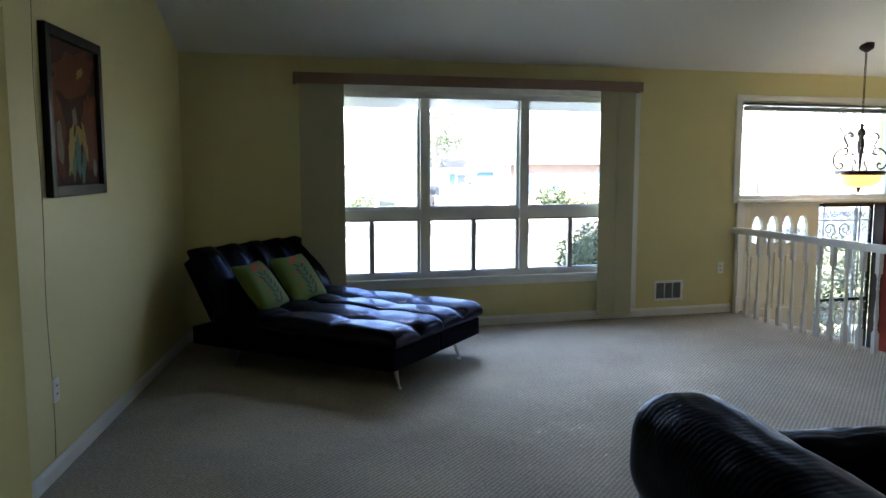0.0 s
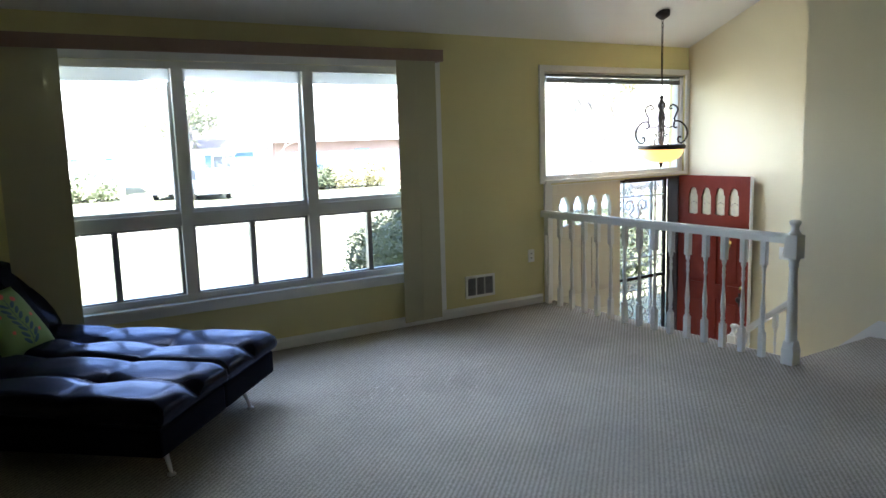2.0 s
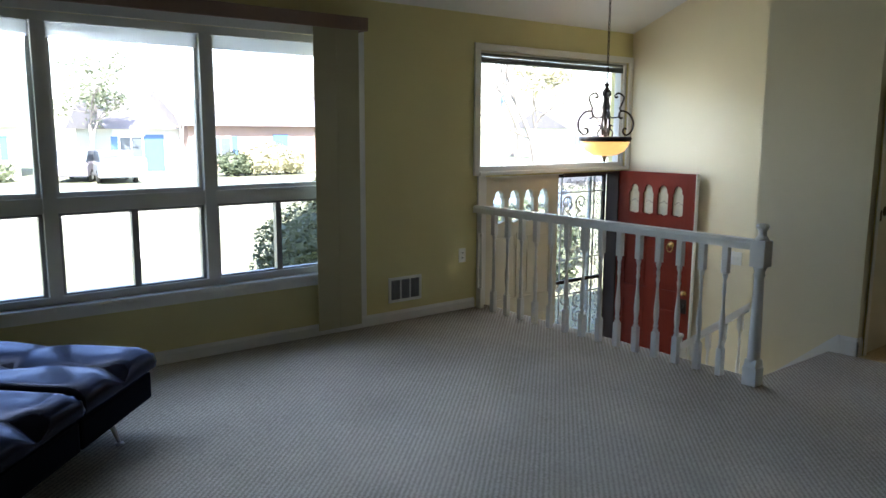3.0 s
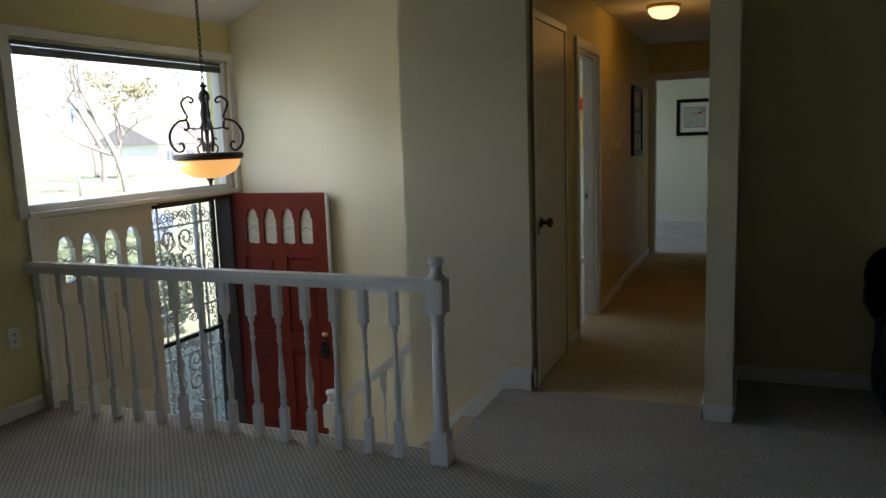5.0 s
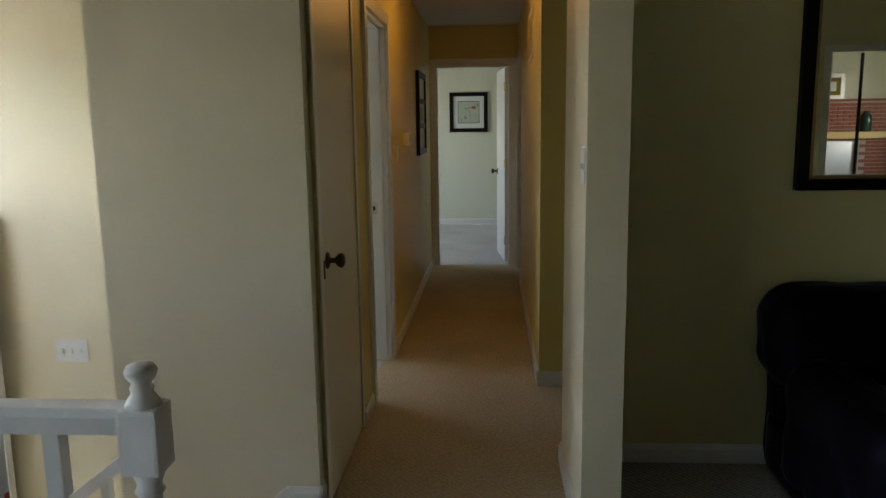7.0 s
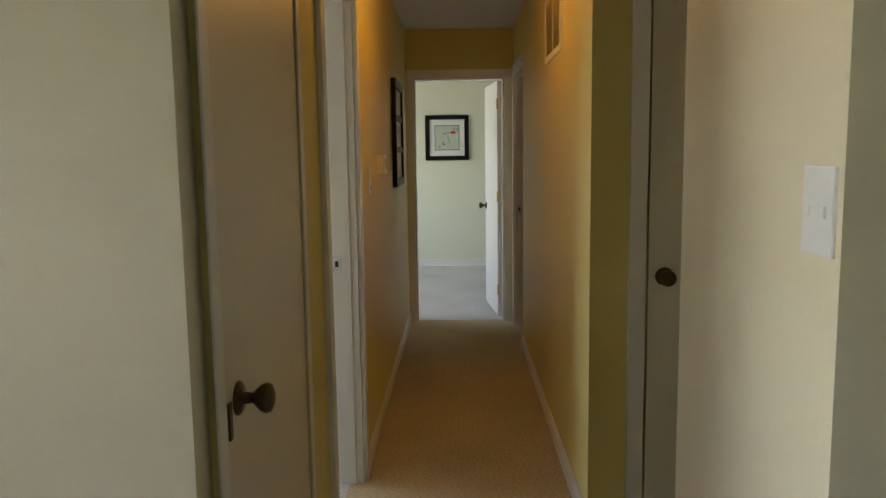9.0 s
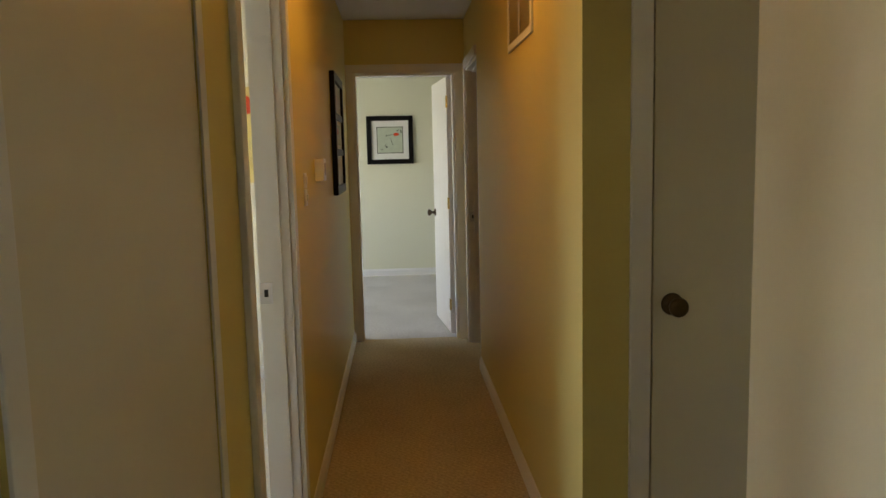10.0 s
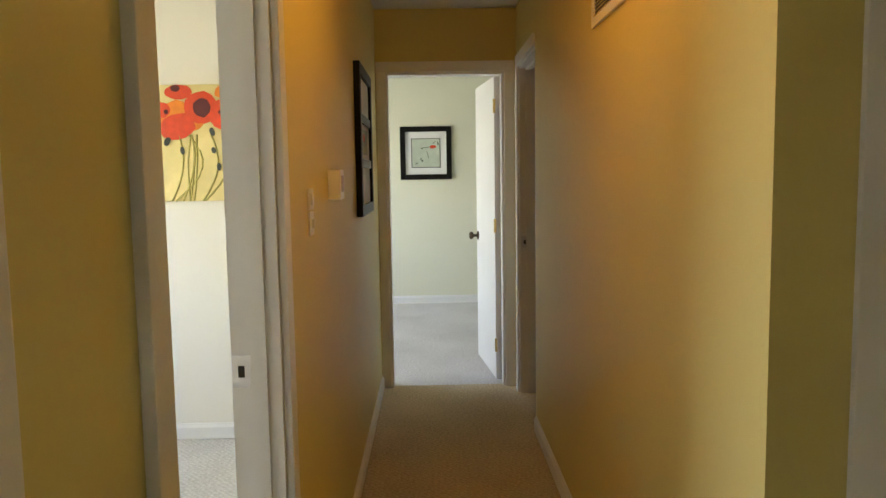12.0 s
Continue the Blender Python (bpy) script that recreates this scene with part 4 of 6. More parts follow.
def flowing(points, n=5):
    """A smooth line through points (r, z), in the plane y = 0."""
    ps = [points[0], *points, points[-1]]
    line = []
    for p0, p1, p2, p3 in zip(ps, ps[1:], ps[2:], ps[3:]):
        for k in range(n):
            t = k / n
            line.append(tuple(0.5 * (2 * b + (c - a) * t + (2 * a - 5 * b + 4 * c - d) * t * t + (3 * b - a - 3 * c + d) * t ** 3) for a, b, c, d in zip(p0, p1, p2, p3)))
    return [(r, 0, z) for r, z in line + [points[-1]]]


for q in range(4):
    bm = bmesh.new()
    tube(bm, flowing([(0.095, 1.745), (0.080, 1.735), (0.068, 1.752), (0.100, 1.772), (0.142, 1.738), (0.128, 1.685), (0.112, 1.650), (0.122, 1.626)]), 0.0078, 6)
    tube(bm, flowing([(0.138, 1.572), (0.122, 1.565), (0.108, 1.585), (0.122, 1.625), (0.180, 1.610), (0.224, 1.545), (0.218, 1.470), (0.178, 1.428), (0.146, 1.447), (0.152, 1.482), (0.170, 1.480)]), 0.0085, 6)
    tube(bm, flowing([(0.020, 1.60), (0.050, 1.570), (0.115, 1.580)]), 0.0060, 6)
    tube(bm, flowing([(0.060, 1.50), (0.045, 1.51), (0.040, 1.48), (0.062, 1.45), (0.055, 1.415)]), 0.0060, 6)
    lathe(bm, [(0.003, -0.009), (0.009, 0.0), (0.003, 0.009)], 8, Matrix.Translation((0.168, 0, 1.480)))
    part("scroll_arm", bm, M_IRON, ob, at=pose(0, 0, 0, 0, 0, 90 * q + 47))
lamp("pendant_bulb", "POINT", pose(PX, PY, 1.46), 0.17, (1.0, 0.72, 0.42), 0.06)

ob = thing("ceiling_light", "round flush ceiling light with a glowing frosted dome", "ceiling light", pose(7.86, 3.60, 0))
bm = lathe(bmesh.new(), [(0.130, 2.42), (0.130, 2.402), (0.117, 2.394), (0.104, 2.396)], 28)
part("base", bm, M_BRASS, ob)
bm = lathe(bmesh.new(), [(0.117, 2.394), (0.113, 2.368), (0.087, 2.337), (0.043, 2.320), (0.008, 2.316)], 28)
part("dome", bm, M_FROST, ob, "glowing frosted glass dome")
lamp("hall_bulb", "POINT", pose(7.86, 3.60, 2.215), 0.40, (1.0, 0.47, 0.09), 0.12)


# ---- chaise ----
def tufted(w, l, nx, ny, thick, dip, sub=9):
    """A tufted cushion: pillows between stitched lines, drawn in at the crossings, with rounded edges. Lies on z = 0."""
    bm = bmesh.new()
    cx, cy = nx * sub, ny * sub
    rows = []
    for j in range(cy + 1):
        row = []
        for i in range(cx + 1):
            u, v = i / sub, j / sub
            fu = abs(math.sin(math.pi * u)) if 0.5 < u < nx - 0.5 else 1.0
            fv = abs(math.sin(math.pi * v)) if 0.5 < v < ny - 0.5 else 1.0
            z = thick - dip * ((1 - fu ** 0.5) * 0.7 + (1 - fv ** 0.5) * 0.45)
            knot = math.exp(-(((u - round(u)) / 0.20) ** 2 + ((v - round(v)) / 0.20) ** 2))
            z -= dip * 0.85 * knot if 0.5 < u < nx - 0.5 else dip * 0.25 * knot
            z += 0.003 * noise.noise(Vector((u * 3.1, v * 3.7, 2.0)))
            edge = min(u, nx - u, v, ny - v)
            if edge < 0.20:
                z -= thick * 0.30 * (1 - edge / 0.20) ** 2.4
            row.append(bm.verts.new((w * i / cx, l * j / cy, z)))
        rows.append(row)
    for j in range(cy):
        for i in range(cx):
            bm.faces.new((rows[j][i], rows[j][i + 1], rows[j + 1][i + 1], rows[j + 1][i])).smooth = True
    rim = rows[0] + [r[-1] for r in rows[1:]] + rows[-1][-2::-1] + [r[0] for r in rows[-2:0:-1]]
    low = []
    for ring in ((0.010, 0.30), (0.004, 0.10), (-0.012, 0.0)):
        new_ring = []
        for v in rim:
            ox = ring[0] * (1 if v.co.x > w - 1e-5 else -1 if v.co.x < 1e-5 else 0)
            oy = ring[0] * (1 if v.co.y > l - 1e-5 else -1 if v.co.y < 1e-5 else 0)
            new_ring.append(bm.verts.new((v.co.x + ox, v.co.y + oy, thick * ring[1])))
        low.append(new_ring)
    for a, b in zip([rim] + low, low):
        for i in range(len(a)):
            bm.faces.new((a[i], b[i], b[(i + 1) % len(a)], a[(i + 1) % len(a)])).smooth = True
    bm.faces.new(low[-1][::-1])
    bmesh.ops.recalc_face_normals(bm, faces=bm.faces)
    return bm


CH = pose(0.699, 4.707, 0, 0, 0, 47.6)
ob = thing("chaise_lounge", "black tufted leather chaise lounge with steel legs and a raised back", "chaise lounge", CH)
for x in (0.0, 0.652):
    part("seat", tufted(0.649, 1.50, 2, 3, 0.125, 0.032, 18), M_LEATHER, ob, "tufted black leather seat half", pose(x, 0, 0.304, 1.0, 0, 0))
bm = bmesh.new()
for x in (0.012, 0.656):
    box(bm, x, x + 0.632, 0.012, 1.73, 0.165, 0.297, 0.016)
part("base", bm, M_SHADED_LEATHER, ob, "black leather base, gloss cut to look shaded")
part("backrest", tufted(1.30, 0.55, 5, 1, 0.12, 0.040), M_LEATHER, ob, "padded black leather backrest raised at an angle", pose(0, 1.46, 0.36, 58, 0, 0))
bm = bmesh.new()
box(bm, 0.03, 1.27, -0.02, 0.52, -0.10, -0.002, 0.02)
part("back_shell", bm, M_SHADED_LEATHER, ob, at=pose(0, 1.46, 0.36, 58, 0, 0))
for x, y, dx, dy in ((0.225, 0.14, -0.02, -0.05), (1.075, 0.14, 0.02, -0.05), (0.225, 1.45, -0.02, 0.04), (1.075, 1.45, 0.02, 0.04)):
    bm = bmesh.new()
    a, b = Vector((x, y, 0.17)), Vector((x + dx, y + dy, 0.008))
    n = 12
    rings = []
    for q, r in ((0, 0.020), (0.5, 0.014), (1, 0.009)):
        c = a.lerp(b, q)
        rings.append([bm.verts.new(c + Vector((r * math.cos(2 * math.pi * k / n), r * math.sin(2 * math.pi * k / n), 0))) for k in range(n)])
    for p, q in zip(rings, rings[1:]):
        for k in range(n):
            bm.faces.new((p[k], p[(k + 1) % n], q[(k + 1) % n], q[k])).smooth = True
    lathe(bm, [(0.020, 0.0), (0.022, 0.004), (0.018, 0.010), (0.010, 0.014)], 14, Matrix.Translation((b.x, b.y, 0)))
    bmesh.ops.recalc_face_normals(bm, faces=bm.faces)
    part("leg", bm, M_STEEL, ob, "tapered brushed steel leg")

M_GREEN = mat("green_pillow_cloth", (0.13, 0.18, 0.028), 0.85, grain=0.6, scale=160, vary=0.15, patch=5, bump=0.25)
M_PETAL = mat("red_print", (0.55, 0.08, 0.03), 0.85, grain=0.5, scale=120, vary=0.2)
M_SPRIG = mat("dark_leaf_print", (0.03, 0.06, 0.05), 0.85, grain=0.5, scale=120, vary=0.2)


def throw_pillow(m, flip):
    ob = thing("throw_pillow", "green square throw pillow printed with a leafy red-flowered sprig", "pillow", m, "chaise pillows")
    n, half = 16, 0.215

    def top(u, v):
        e = max(0.0, (1 - abs(u) ** 2.6) * (1 - abs(v) ** 2.6))
        return 0.068 * e ** 0.55 + 0.003 * noise.noise(Vector((u * 2, v * 2, flip)))

    def place(u, v):
        pull = 1 - 0.07 * (1 - abs(u * v)) * max(abs(u), abs(v)) ** 4
        return half * u * pull, half * v * pull
    bm = bmesh.new()
    sheets = []
    for s in (1, -1):
        sheets.append([[bm.verts.new((*place(-1 + 2 * i / n, -1 + 2 * j / n), s * (top(-1 + 2 * i / n, -1 + 2 * j / n) + 0.002))) for i in range(n + 1)] for j in range(n + 1)])
    for sh in sheets:
        for j in range(n):
            for i in range(n):
                bm.faces.new((sh[j][i], sh[j][i + 1], sh[j + 1][i + 1], sh[j + 1][i])).smooth = True
    bmesh.ops.remove_doubles(bm, verts=bm.verts, dist=0.0045)
    bmesh.ops.recalc_face_normals(bm, faces=bm.faces)
    part("cover", bm, M_GREEN, ob)

    def blob(bm, u, v, a, b, turn):
        c = bm.verts.new((*place(u, v), top(u, v) + 0.006))
        ring = []
        for k in range(10):
            t = 2 * math.pi * k / 10
            du, dv = a * math.cos(t), b * math.sin(t)
            uu, vv = u + du * math.cos(turn) - dv * math.sin(turn), v + du * math.sin(turn) + dv * math.cos(turn)
            ring.append(bm.verts.new((*place(uu, vv), top(uu, vv) + 0.005)))
        for k in range(10):
            bm.faces.new((c, ring[k], ring[(k + 1) % 10]))
    leaves = bmesh.new()
    for k in range(7):
        v = -0.72 + 0.18 * k
        for s in (-1, 1):
            blob(leaves, s * (0.16 + 0.03 * (k % 2)) + 0.05 * math.sin(k), v, 0.15, 0.055, s * 0.7 + (math.pi if s < 0 else 0))
    for k in range(16):
        blob(leaves, 0.05 * math.sin(k * 0.45), -0.85 + 0.09 * k, 0.014, 0.05, 0)
    for u, v, r in ((0.0, 0.72, 0.17), (-0.30, 0.60, 0.11), (0.34, 0.52, 0.10), (0.50, -0.05, 0.07), (-0.52, 0.12, 0.07), (0.42, -0.50, 0.06), (-0.45, -0.40, 0.06)):
        petal = bmesh.new()
        blob(petal, u, v, r, r * 0.8, 0.4)
        part("flower_print", petal, M_PETAL, ob)
    tagged(part("leaf_print", leaves, M_SPRIG, ob), kind="stuff")
    return ob


throw_pillow(CH @ pose(0.30, 1.31, 0.575, 52, 0, 14), 1)
throw_pillow(CH @ pose(0.74, 1.32, 0.580, 52, 0, 2), 5)


# ---- leather armchair and sofa ----
def puff(bm, x0, x1, y0, y1, z0, z1, r, wrinkle=0.006, seed=0.0, sub=12):
    """An overstuffed block: a box of rounded section, swollen and wrinkled."""
    c = Vector(((x0 + x1) / 2, (y0 + y1) / 2, (z0 + z1) / 2))
    h = Vector(((x1 - x0) / 2, (y1 - y0) / 2, (z1 - z0) / 2))
    inner = Vector((h.x - r, h.y - r, h.z - r))
    cache = {}

    def vert(p):
        key = tuple(round(q, 5) for q in p)
        if key not in cache:
            q = Vector((p[0] * h.x, p[1] * h.y, p[2] * h.z))
            core = Vector([max(-i, min(i, v)) for v, i in zip(q, inner)])
            d = q - core
            if d.length > 1e-6:
                q = core + d.normalized() * r
            w = noise.noise(q * 9 + Vector((seed, 0, 0))) + 0.6 * noise.noise(Vector((q.x * 38 + seed, q.y * 38, q.z * 9)))
            q = q + (q - core * 0.6).normalized() * wrinkle * w
            cache[key] = bm.verts.new(c + q)
        return cache[key]
    for axis in range(3):
        for side in (-1, 1):
            for i in range(sub):
                for j in range(sub):
                    quad = []
                    for di, dj in ((0, 0), (1, 0), (1, 1), (0, 1)):
                        p = [0, 0, 0]
                        p[axis] = side
                        p[(axis + 1) % 3] = -1 + 2 * (i + di) / sub
                        p[(axis + 2) % 3] = -1 + 2 * (j + dj) / sub
                        quad.append(vert(p))
                    bm.faces.new(quad if side > 0 else quad[::-1]).smooth = True
    return bm


def leather_seat(name, label, category, m, width, seats, back_h, depth=0.98, arm_h=0.60):
    """An overstuffed seat that faces local +x; its back stands along local y at x = 0."""
    ob = thing(name, label, category, m)
    aw = 0.27
    part("base", puff(bmesh.new(), 0.06, depth - 0.04, 0.04, width - 0.04, 0.04, 0.30, 0.05, 0.003, 1), M_CREASE, ob)
    for k, y in enumerate((0, width - aw)):
        part("armrest", puff(bmesh.new(), 0.24, depth, y + (0.03 if k == 0 else -0.03), y + aw + (0.03 if k == 0 else -0.03), 0.05, arm_h, 0.115, 0.010, 3 + k, 22), M_CREASE, ob)
    w = (width - 2 * aw) / seats
    for k in range(seats):
        y = aw + w * k
        part("seat_cushion", puff(bmesh.new(), 0.22, depth - 0.02, y + 0.004, y + w - 0.004, 0.27, 0.47, 0.08, 0.006, 7 + k), M_CREASE, ob)
        part("back_cushion", puff(bmesh.new(), -0.02, 0.32, y - aw * 1.05 * (k == 0) + 0.004, y + w + aw * 1.05 * (k == seats - 1) - 0.004, 0.42, back_h, 0.14, 0.006, 11 + k, 26), M_CREASE, ob, "plump wrinkled back cushion")
    part("back", puff(bmesh.new(), 0.0, 0.20, 0.06, width - 0.06, 0.05, 0.50, 0.06, 0.003, 17), M_CREASE, ob)
    return ob


leather_seat("armchair", "overstuffed black leather armchair with a wrinkled back cushion", "armchair", pose(0.822, 1.10, 0, 0, 0, -6), 1.12, 1, 0.787, 0.98, 0.655)
leather_seat("sofa", "overstuffed black leather sofa below the wall mirror", "sofa", pose(6.10, 2.36, 0, 0, 0, 180), 2.20, 2, 0.83, 1.06, 0.58)


# ---- pictures and mirror ----
def framed(name, label, m, w, h, depth, border, frame_mat, category="picture", group=""):
    """A frame in local x (width) and z (height), face towards local -y, back on y = 0."""
    ob = thing(name, label, category, m, group)
    bm = bmesh.new()
    for x0, x1, z0, z1 in ((-w / 2, -w / 2 + border, -h / 2, h / 2), (w / 2 - border, w / 2, -h / 2, h / 2), (-w / 2 + border, w / 2 - border, -h / 2, -h / 2 + border), (-w / 2 + border, w / 2 - border, h / 2 - border, h / 2)):
        box(bm, x0, x1, -depth, 0, z0, z1, 0.004)
    part("frame", bm, frame_mat, ob)
    return ob


def sheet(name, parent, x0, x1, z0, z1, y, material, label="", t=0.002):
    bm = bmesh.new()
    box(bm, x0, x1, y - t, y, z0, z1)
    return part(name, bm, material, parent, label)


def spots(name, parent, y, material, items, n=14, wobble=0.12, seed=0):
    """Painted blots: (x, z, rx, rz, turn), each a part of its own."""
    for q, (x, z, rx, rz, turn) in enumerate(items):
        bm = bmesh.new()
        ring = []
        for k in range(n):
            t = 2 * math.pi * k / n
            r = 1 + wobble * noise.noise(Vector((q * 3.3 + seed, 2 * math.cos(t), 2 * math.sin(t))))
            a, b = rx * r * math.cos(t), rz * r * math.sin(t)
            ring.append((x + a * math.cos(turn) - b * math.sin(turn), z + a * math.sin(turn) + b * math.cos(turn)))
        prism(bm, ring, "y", y - 0.00006 * q, y - 0.00006 * q + 0.0004)
        part(name, bm, material, parent)


M_MAT = mat("white_mat_board", (0.78, 0.79, 0.77), 0.8, vary=0.02)
M_PRINT = mat("pale_green_print", (0.48, 0.55, 0.45), 0.7, grain=0.5, scale=25, vary=0.18, patch=12)
M_INK = mat("dark_ink", (0.05, 0.06, 0.05), 0.7, vary=0.2)
M_POPPY = mat("poppy_red_paint", (0.66, 0.06, 0.015), 0.6, grain=0.6, scale=30, vary=0.35, patch=14)
M_ORANGE = mat("poppy_orange_paint", (0.75, 0.22, 0.02), 0.6, grain=0.6, scale=30, vary=0.3, patch=14)
M_MAROON = mat("poppy_heart_paint", (0.10, 0.012, 0.012), 0.6, grain=0.6, scale=40, vary=0.4)
M_STEM = mat("stem_green_paint", (0.42, 0.37, 0.11), 0.6, grain=0.6, scale=30, vary=0.25)
M_CANVAS = mat("yellow_canvas_paint", (0.72, 0.60, 0.27), 0.7, grain=0.5, scale=20, vary=0.14, patch=5, bump=0.1)
M_OIL = mat("dark_brown_painting", (0.050, 0.019, 0.011), 0.75, grain=0.5, scale=9, vary=0.75, patch=4, spec=0.15)
M_OILY = mat("ochre_paint", (0.26, 0.17, 0.02), 0.75, grain=0.5, scale=25, vary=0.4)
M_OILG = mat("teal_paint", (0.05, 0.11, 0.07), 0.75, grain=0.5, scale=25, vary=0.4)
M_MIRROR = mat("mirror_silver", (0.86, 0.88, 0.86), 0.01, 1.0, vary=0.0)
M_GILT = mat("gilt_edge", (0.40, 0.29, 0.12), 0.35, 0.8, grain=0.5, scale=60, vary=0.2)

WD = (Vector((*WB, 0)) - Vector((*WA, 0))).normalized()
WANG = math.degrees(math.atan2(WD.y, WD.x))
pw = Vector((*WA, 0)) + WD * 0.705
ob = framed("wall_painting", "tall dark painting in a black frame on the side wall", pose(pw.x, pw.y, 1.71, 0, 0, WANG), 0.75, 0.80, 0.035, 0.05, M_BLACK)
sheet("canvas", ob, -0.325, 0.325, -0.35, 0.35, -0.008, M_OIL)
spots("ground_shape", ob, -0.0103, mat("russet_paint", (0.12, 0.035, 0.012), 0.75, grain=0.6, scale=14, vary=0.7, patch=5, spec=0.15), [(0.0, 0.20, 0.30, 0.11, 0.2), (-0.22, -0.10, 0.10, 0.20, 0.1), (0.22, -0.08, 0.12, 0.22, 0.0)], 22, 0.5, 7)
spots("pale_shape", ob, -0.0106, mat("grey_paint", (0.16, 0.13, 0.10), 0.75, grain=0.6, scale=20, vary=0.5, spec=0.15), [(-0.20, -0.14, 0.035, 0.10, 0.1), (0.00, -0.01, 0.03, 0.05, 0.1), (0.27, -0.26, 0.03, 0.05, 0.1)], 18, 0.5, 3)
spots("figure_shape", ob, -0.0109, M_OILY, [(-0.06, -0.17, 0.045, 0.13, -0.25), (0.05, -0.10, 0.07, 0.05, 0.3), (0.13, -0.14, 0.03, 0.10, 0.35), (0.10, 0.22, 0.05, 0.02, 0.5)], 20, 0.6, 2)
spots("dark_shape", ob, -0.0113, M_OILG, [(0.03, -0.21, 0.035, 0.11, 0.1), (0.10, -0.25, 0.03, 0.09, -0.2), (-0.03, -0.26, 0.025, 0.07, -0.2)], 20, 0.6, 4)
po = Vector((*WA, 0)) + WD * 0.31
seam = Vector((*WA, 0)) + WD * 0.27
bm = bmesh.new()
tube(bm, [(0.012 * math.sin(k * 0.9), -0.0005, 0.09 + 0.14 * k) for k in range(17)], 0.0022, 5)
joint = setting("wall_joint", bm, mat("grey_joint_line", (0.16, 0.14, 0.09), 0.8), "thin dark joint line down the side wall", "trim")
joint.matrix_basis = pose(seam.x, seam.y, 0, 0, 0, WANG)
def cover_plate(name, label, m, w, h, bits, category):
    ob = thing(name, label, category, m)
    bm = bmesh.new()
    box(bm, -w / 2, w / 2, -0.006, 0, -h / 2, h / 2, 0.002)
    part("plate", bm, M_PLASTIC, ob)
    for x, z, bw, bh, d, mt, nm in bits:
        bm = bmesh.new()
        box(bm, x - bw / 2, x + bw / 2, -0.006 - d, -0.004, z - bh / 2, z + bh / 2, 0.001)
        part(nm, bm, mt, ob)
    return ob


OUT = [(0, 0.020, 0.030, 0.026, 0.002, M_PLASTIC, "socket"), (0, -0.020, 0.030, 0.026, 0.002, M_PLASTIC, "socket"), (0, 0.020, 0.016, 0.008, 0.0026, M_DARK, "slot"), (0, -0.020, 0.016, 0.008, 0.0026, M_DARK, "slot")]
cover_plate("wall_outlet", "white plastic wall outlet", pose(po.x, po.y, 0.41, 0, 0, WANG), 0.070, 0.115, OUT, "outlet")
cover_plate("wall_outlet", "white plastic wall outlet near the balustrade", pose(4.39, N, 0.452), 0.070, 0.115, OUT, "outlet")
TOG = [(x, 0, 0.008, 0.018, 0.004, M_PLASTIC, "toggle") for x in (-0.023, 0.023)]
cover_plate("light_switch", "white double light switch on the hall end wall", pose(5.475, PN, 1.322, 0, 0, 180), 0.090, 0.125, TOG, "light switch")
cover_plate("light_switch", "white triple light switch on the foyer wall", pose(E, 5.52, 0.375, 0, 0, -90), 0.165, 0.115, [(x, 0, 0.010, 0.024, 0.008, M_PLASTIC, "toggle") for x in (-0.046, 0, 0.046)], "light switch")
cover_plate("light_switch", "cream light switch on the hall wall", pose(8.00, HL, 1.325, 0, 0, 0), 0.072, 0.060, [(0, 0, 0.03, 0.03, 0.005, M_PLASTIC, "rocker")], "light switch")
cover_plate("light_switch", "cream light switch on the hall wall", pose(8.00, HL, 1.258, 0, 0, 0), 0.072, 0.066, [(0, 0, 0.010, 0.024, 0.008, M_PLASTIC, "toggle")], "light switch")
ob = thing("thermostat", "small white thermostat on the hall wall", "thermostat", pose(8.44, HL, 1.36))
bm = bmesh.new()
box(bm, -0.055, 0.055, -0.042, 0, -0.05, 0.05, 0.006)
part("body", bm, M_PLASTIC, ob)
bm = bmesh.new()
box(bm, -0.030, 0.030, -0.0435, -0.040, -0.025, 0.03, 0.001)
part("dial_window", bm, mat("thermostat_face", (0.45, 0.36, 0.30), 0.4), ob)

# triptych frame in the hall
ob = framed("picture_frame", "tall black frame with three stacked prints in the hall", pose(9.66, HL, 1.55), 0.66, 0.70, 0.030, 0.05, M_BLACK)
for z0, z1 in ((-0.30, -0.125), (-0.085, 0.085), (0.125, 0.30)):
    sheet("mat_board", ob, -0.28, 0.28, z0, z1, -0.012, M_MAT)
for z0, z1 in ((-0.125, -0.085), (0.085, 0.125)):
    sheet("divider", ob, -0.28, 0.28, z0, z1, -0.012, M_BLACK, t=0.012)
sheet("print", ob, -0.16, 0.16, -0.06, 0.06, -0.0142, M_PRINT)
spots("flower", ob, -0.0165, M_POPPY, [(-0.04, 0.02, 0.04, 0.02, 0)])

# far room picture
ob = framed("picture_frame", "square black frame with a pale floral print", pose(14.02, 3.768, 1.615, 0, 0, -90), 0.545, 0.56, 0.03, 0.055, M_BLACK)
sheet("mat_board", ob, -0.22, 0.22, -0.225, 0.225, -0.008, M_MAT)
sheet("print_border", ob, -0.155, 0.155, -0.155, 0.155, -0.0102, M_INK)
sheet("print", ob, -0.147, 0.147, -0.147, 0.147, -0.0124, M_PRINT)
spots("flower", ob, -0.0146, M_POPPY, [(0.075, 0.065, 0.036, 0.018, 0)])
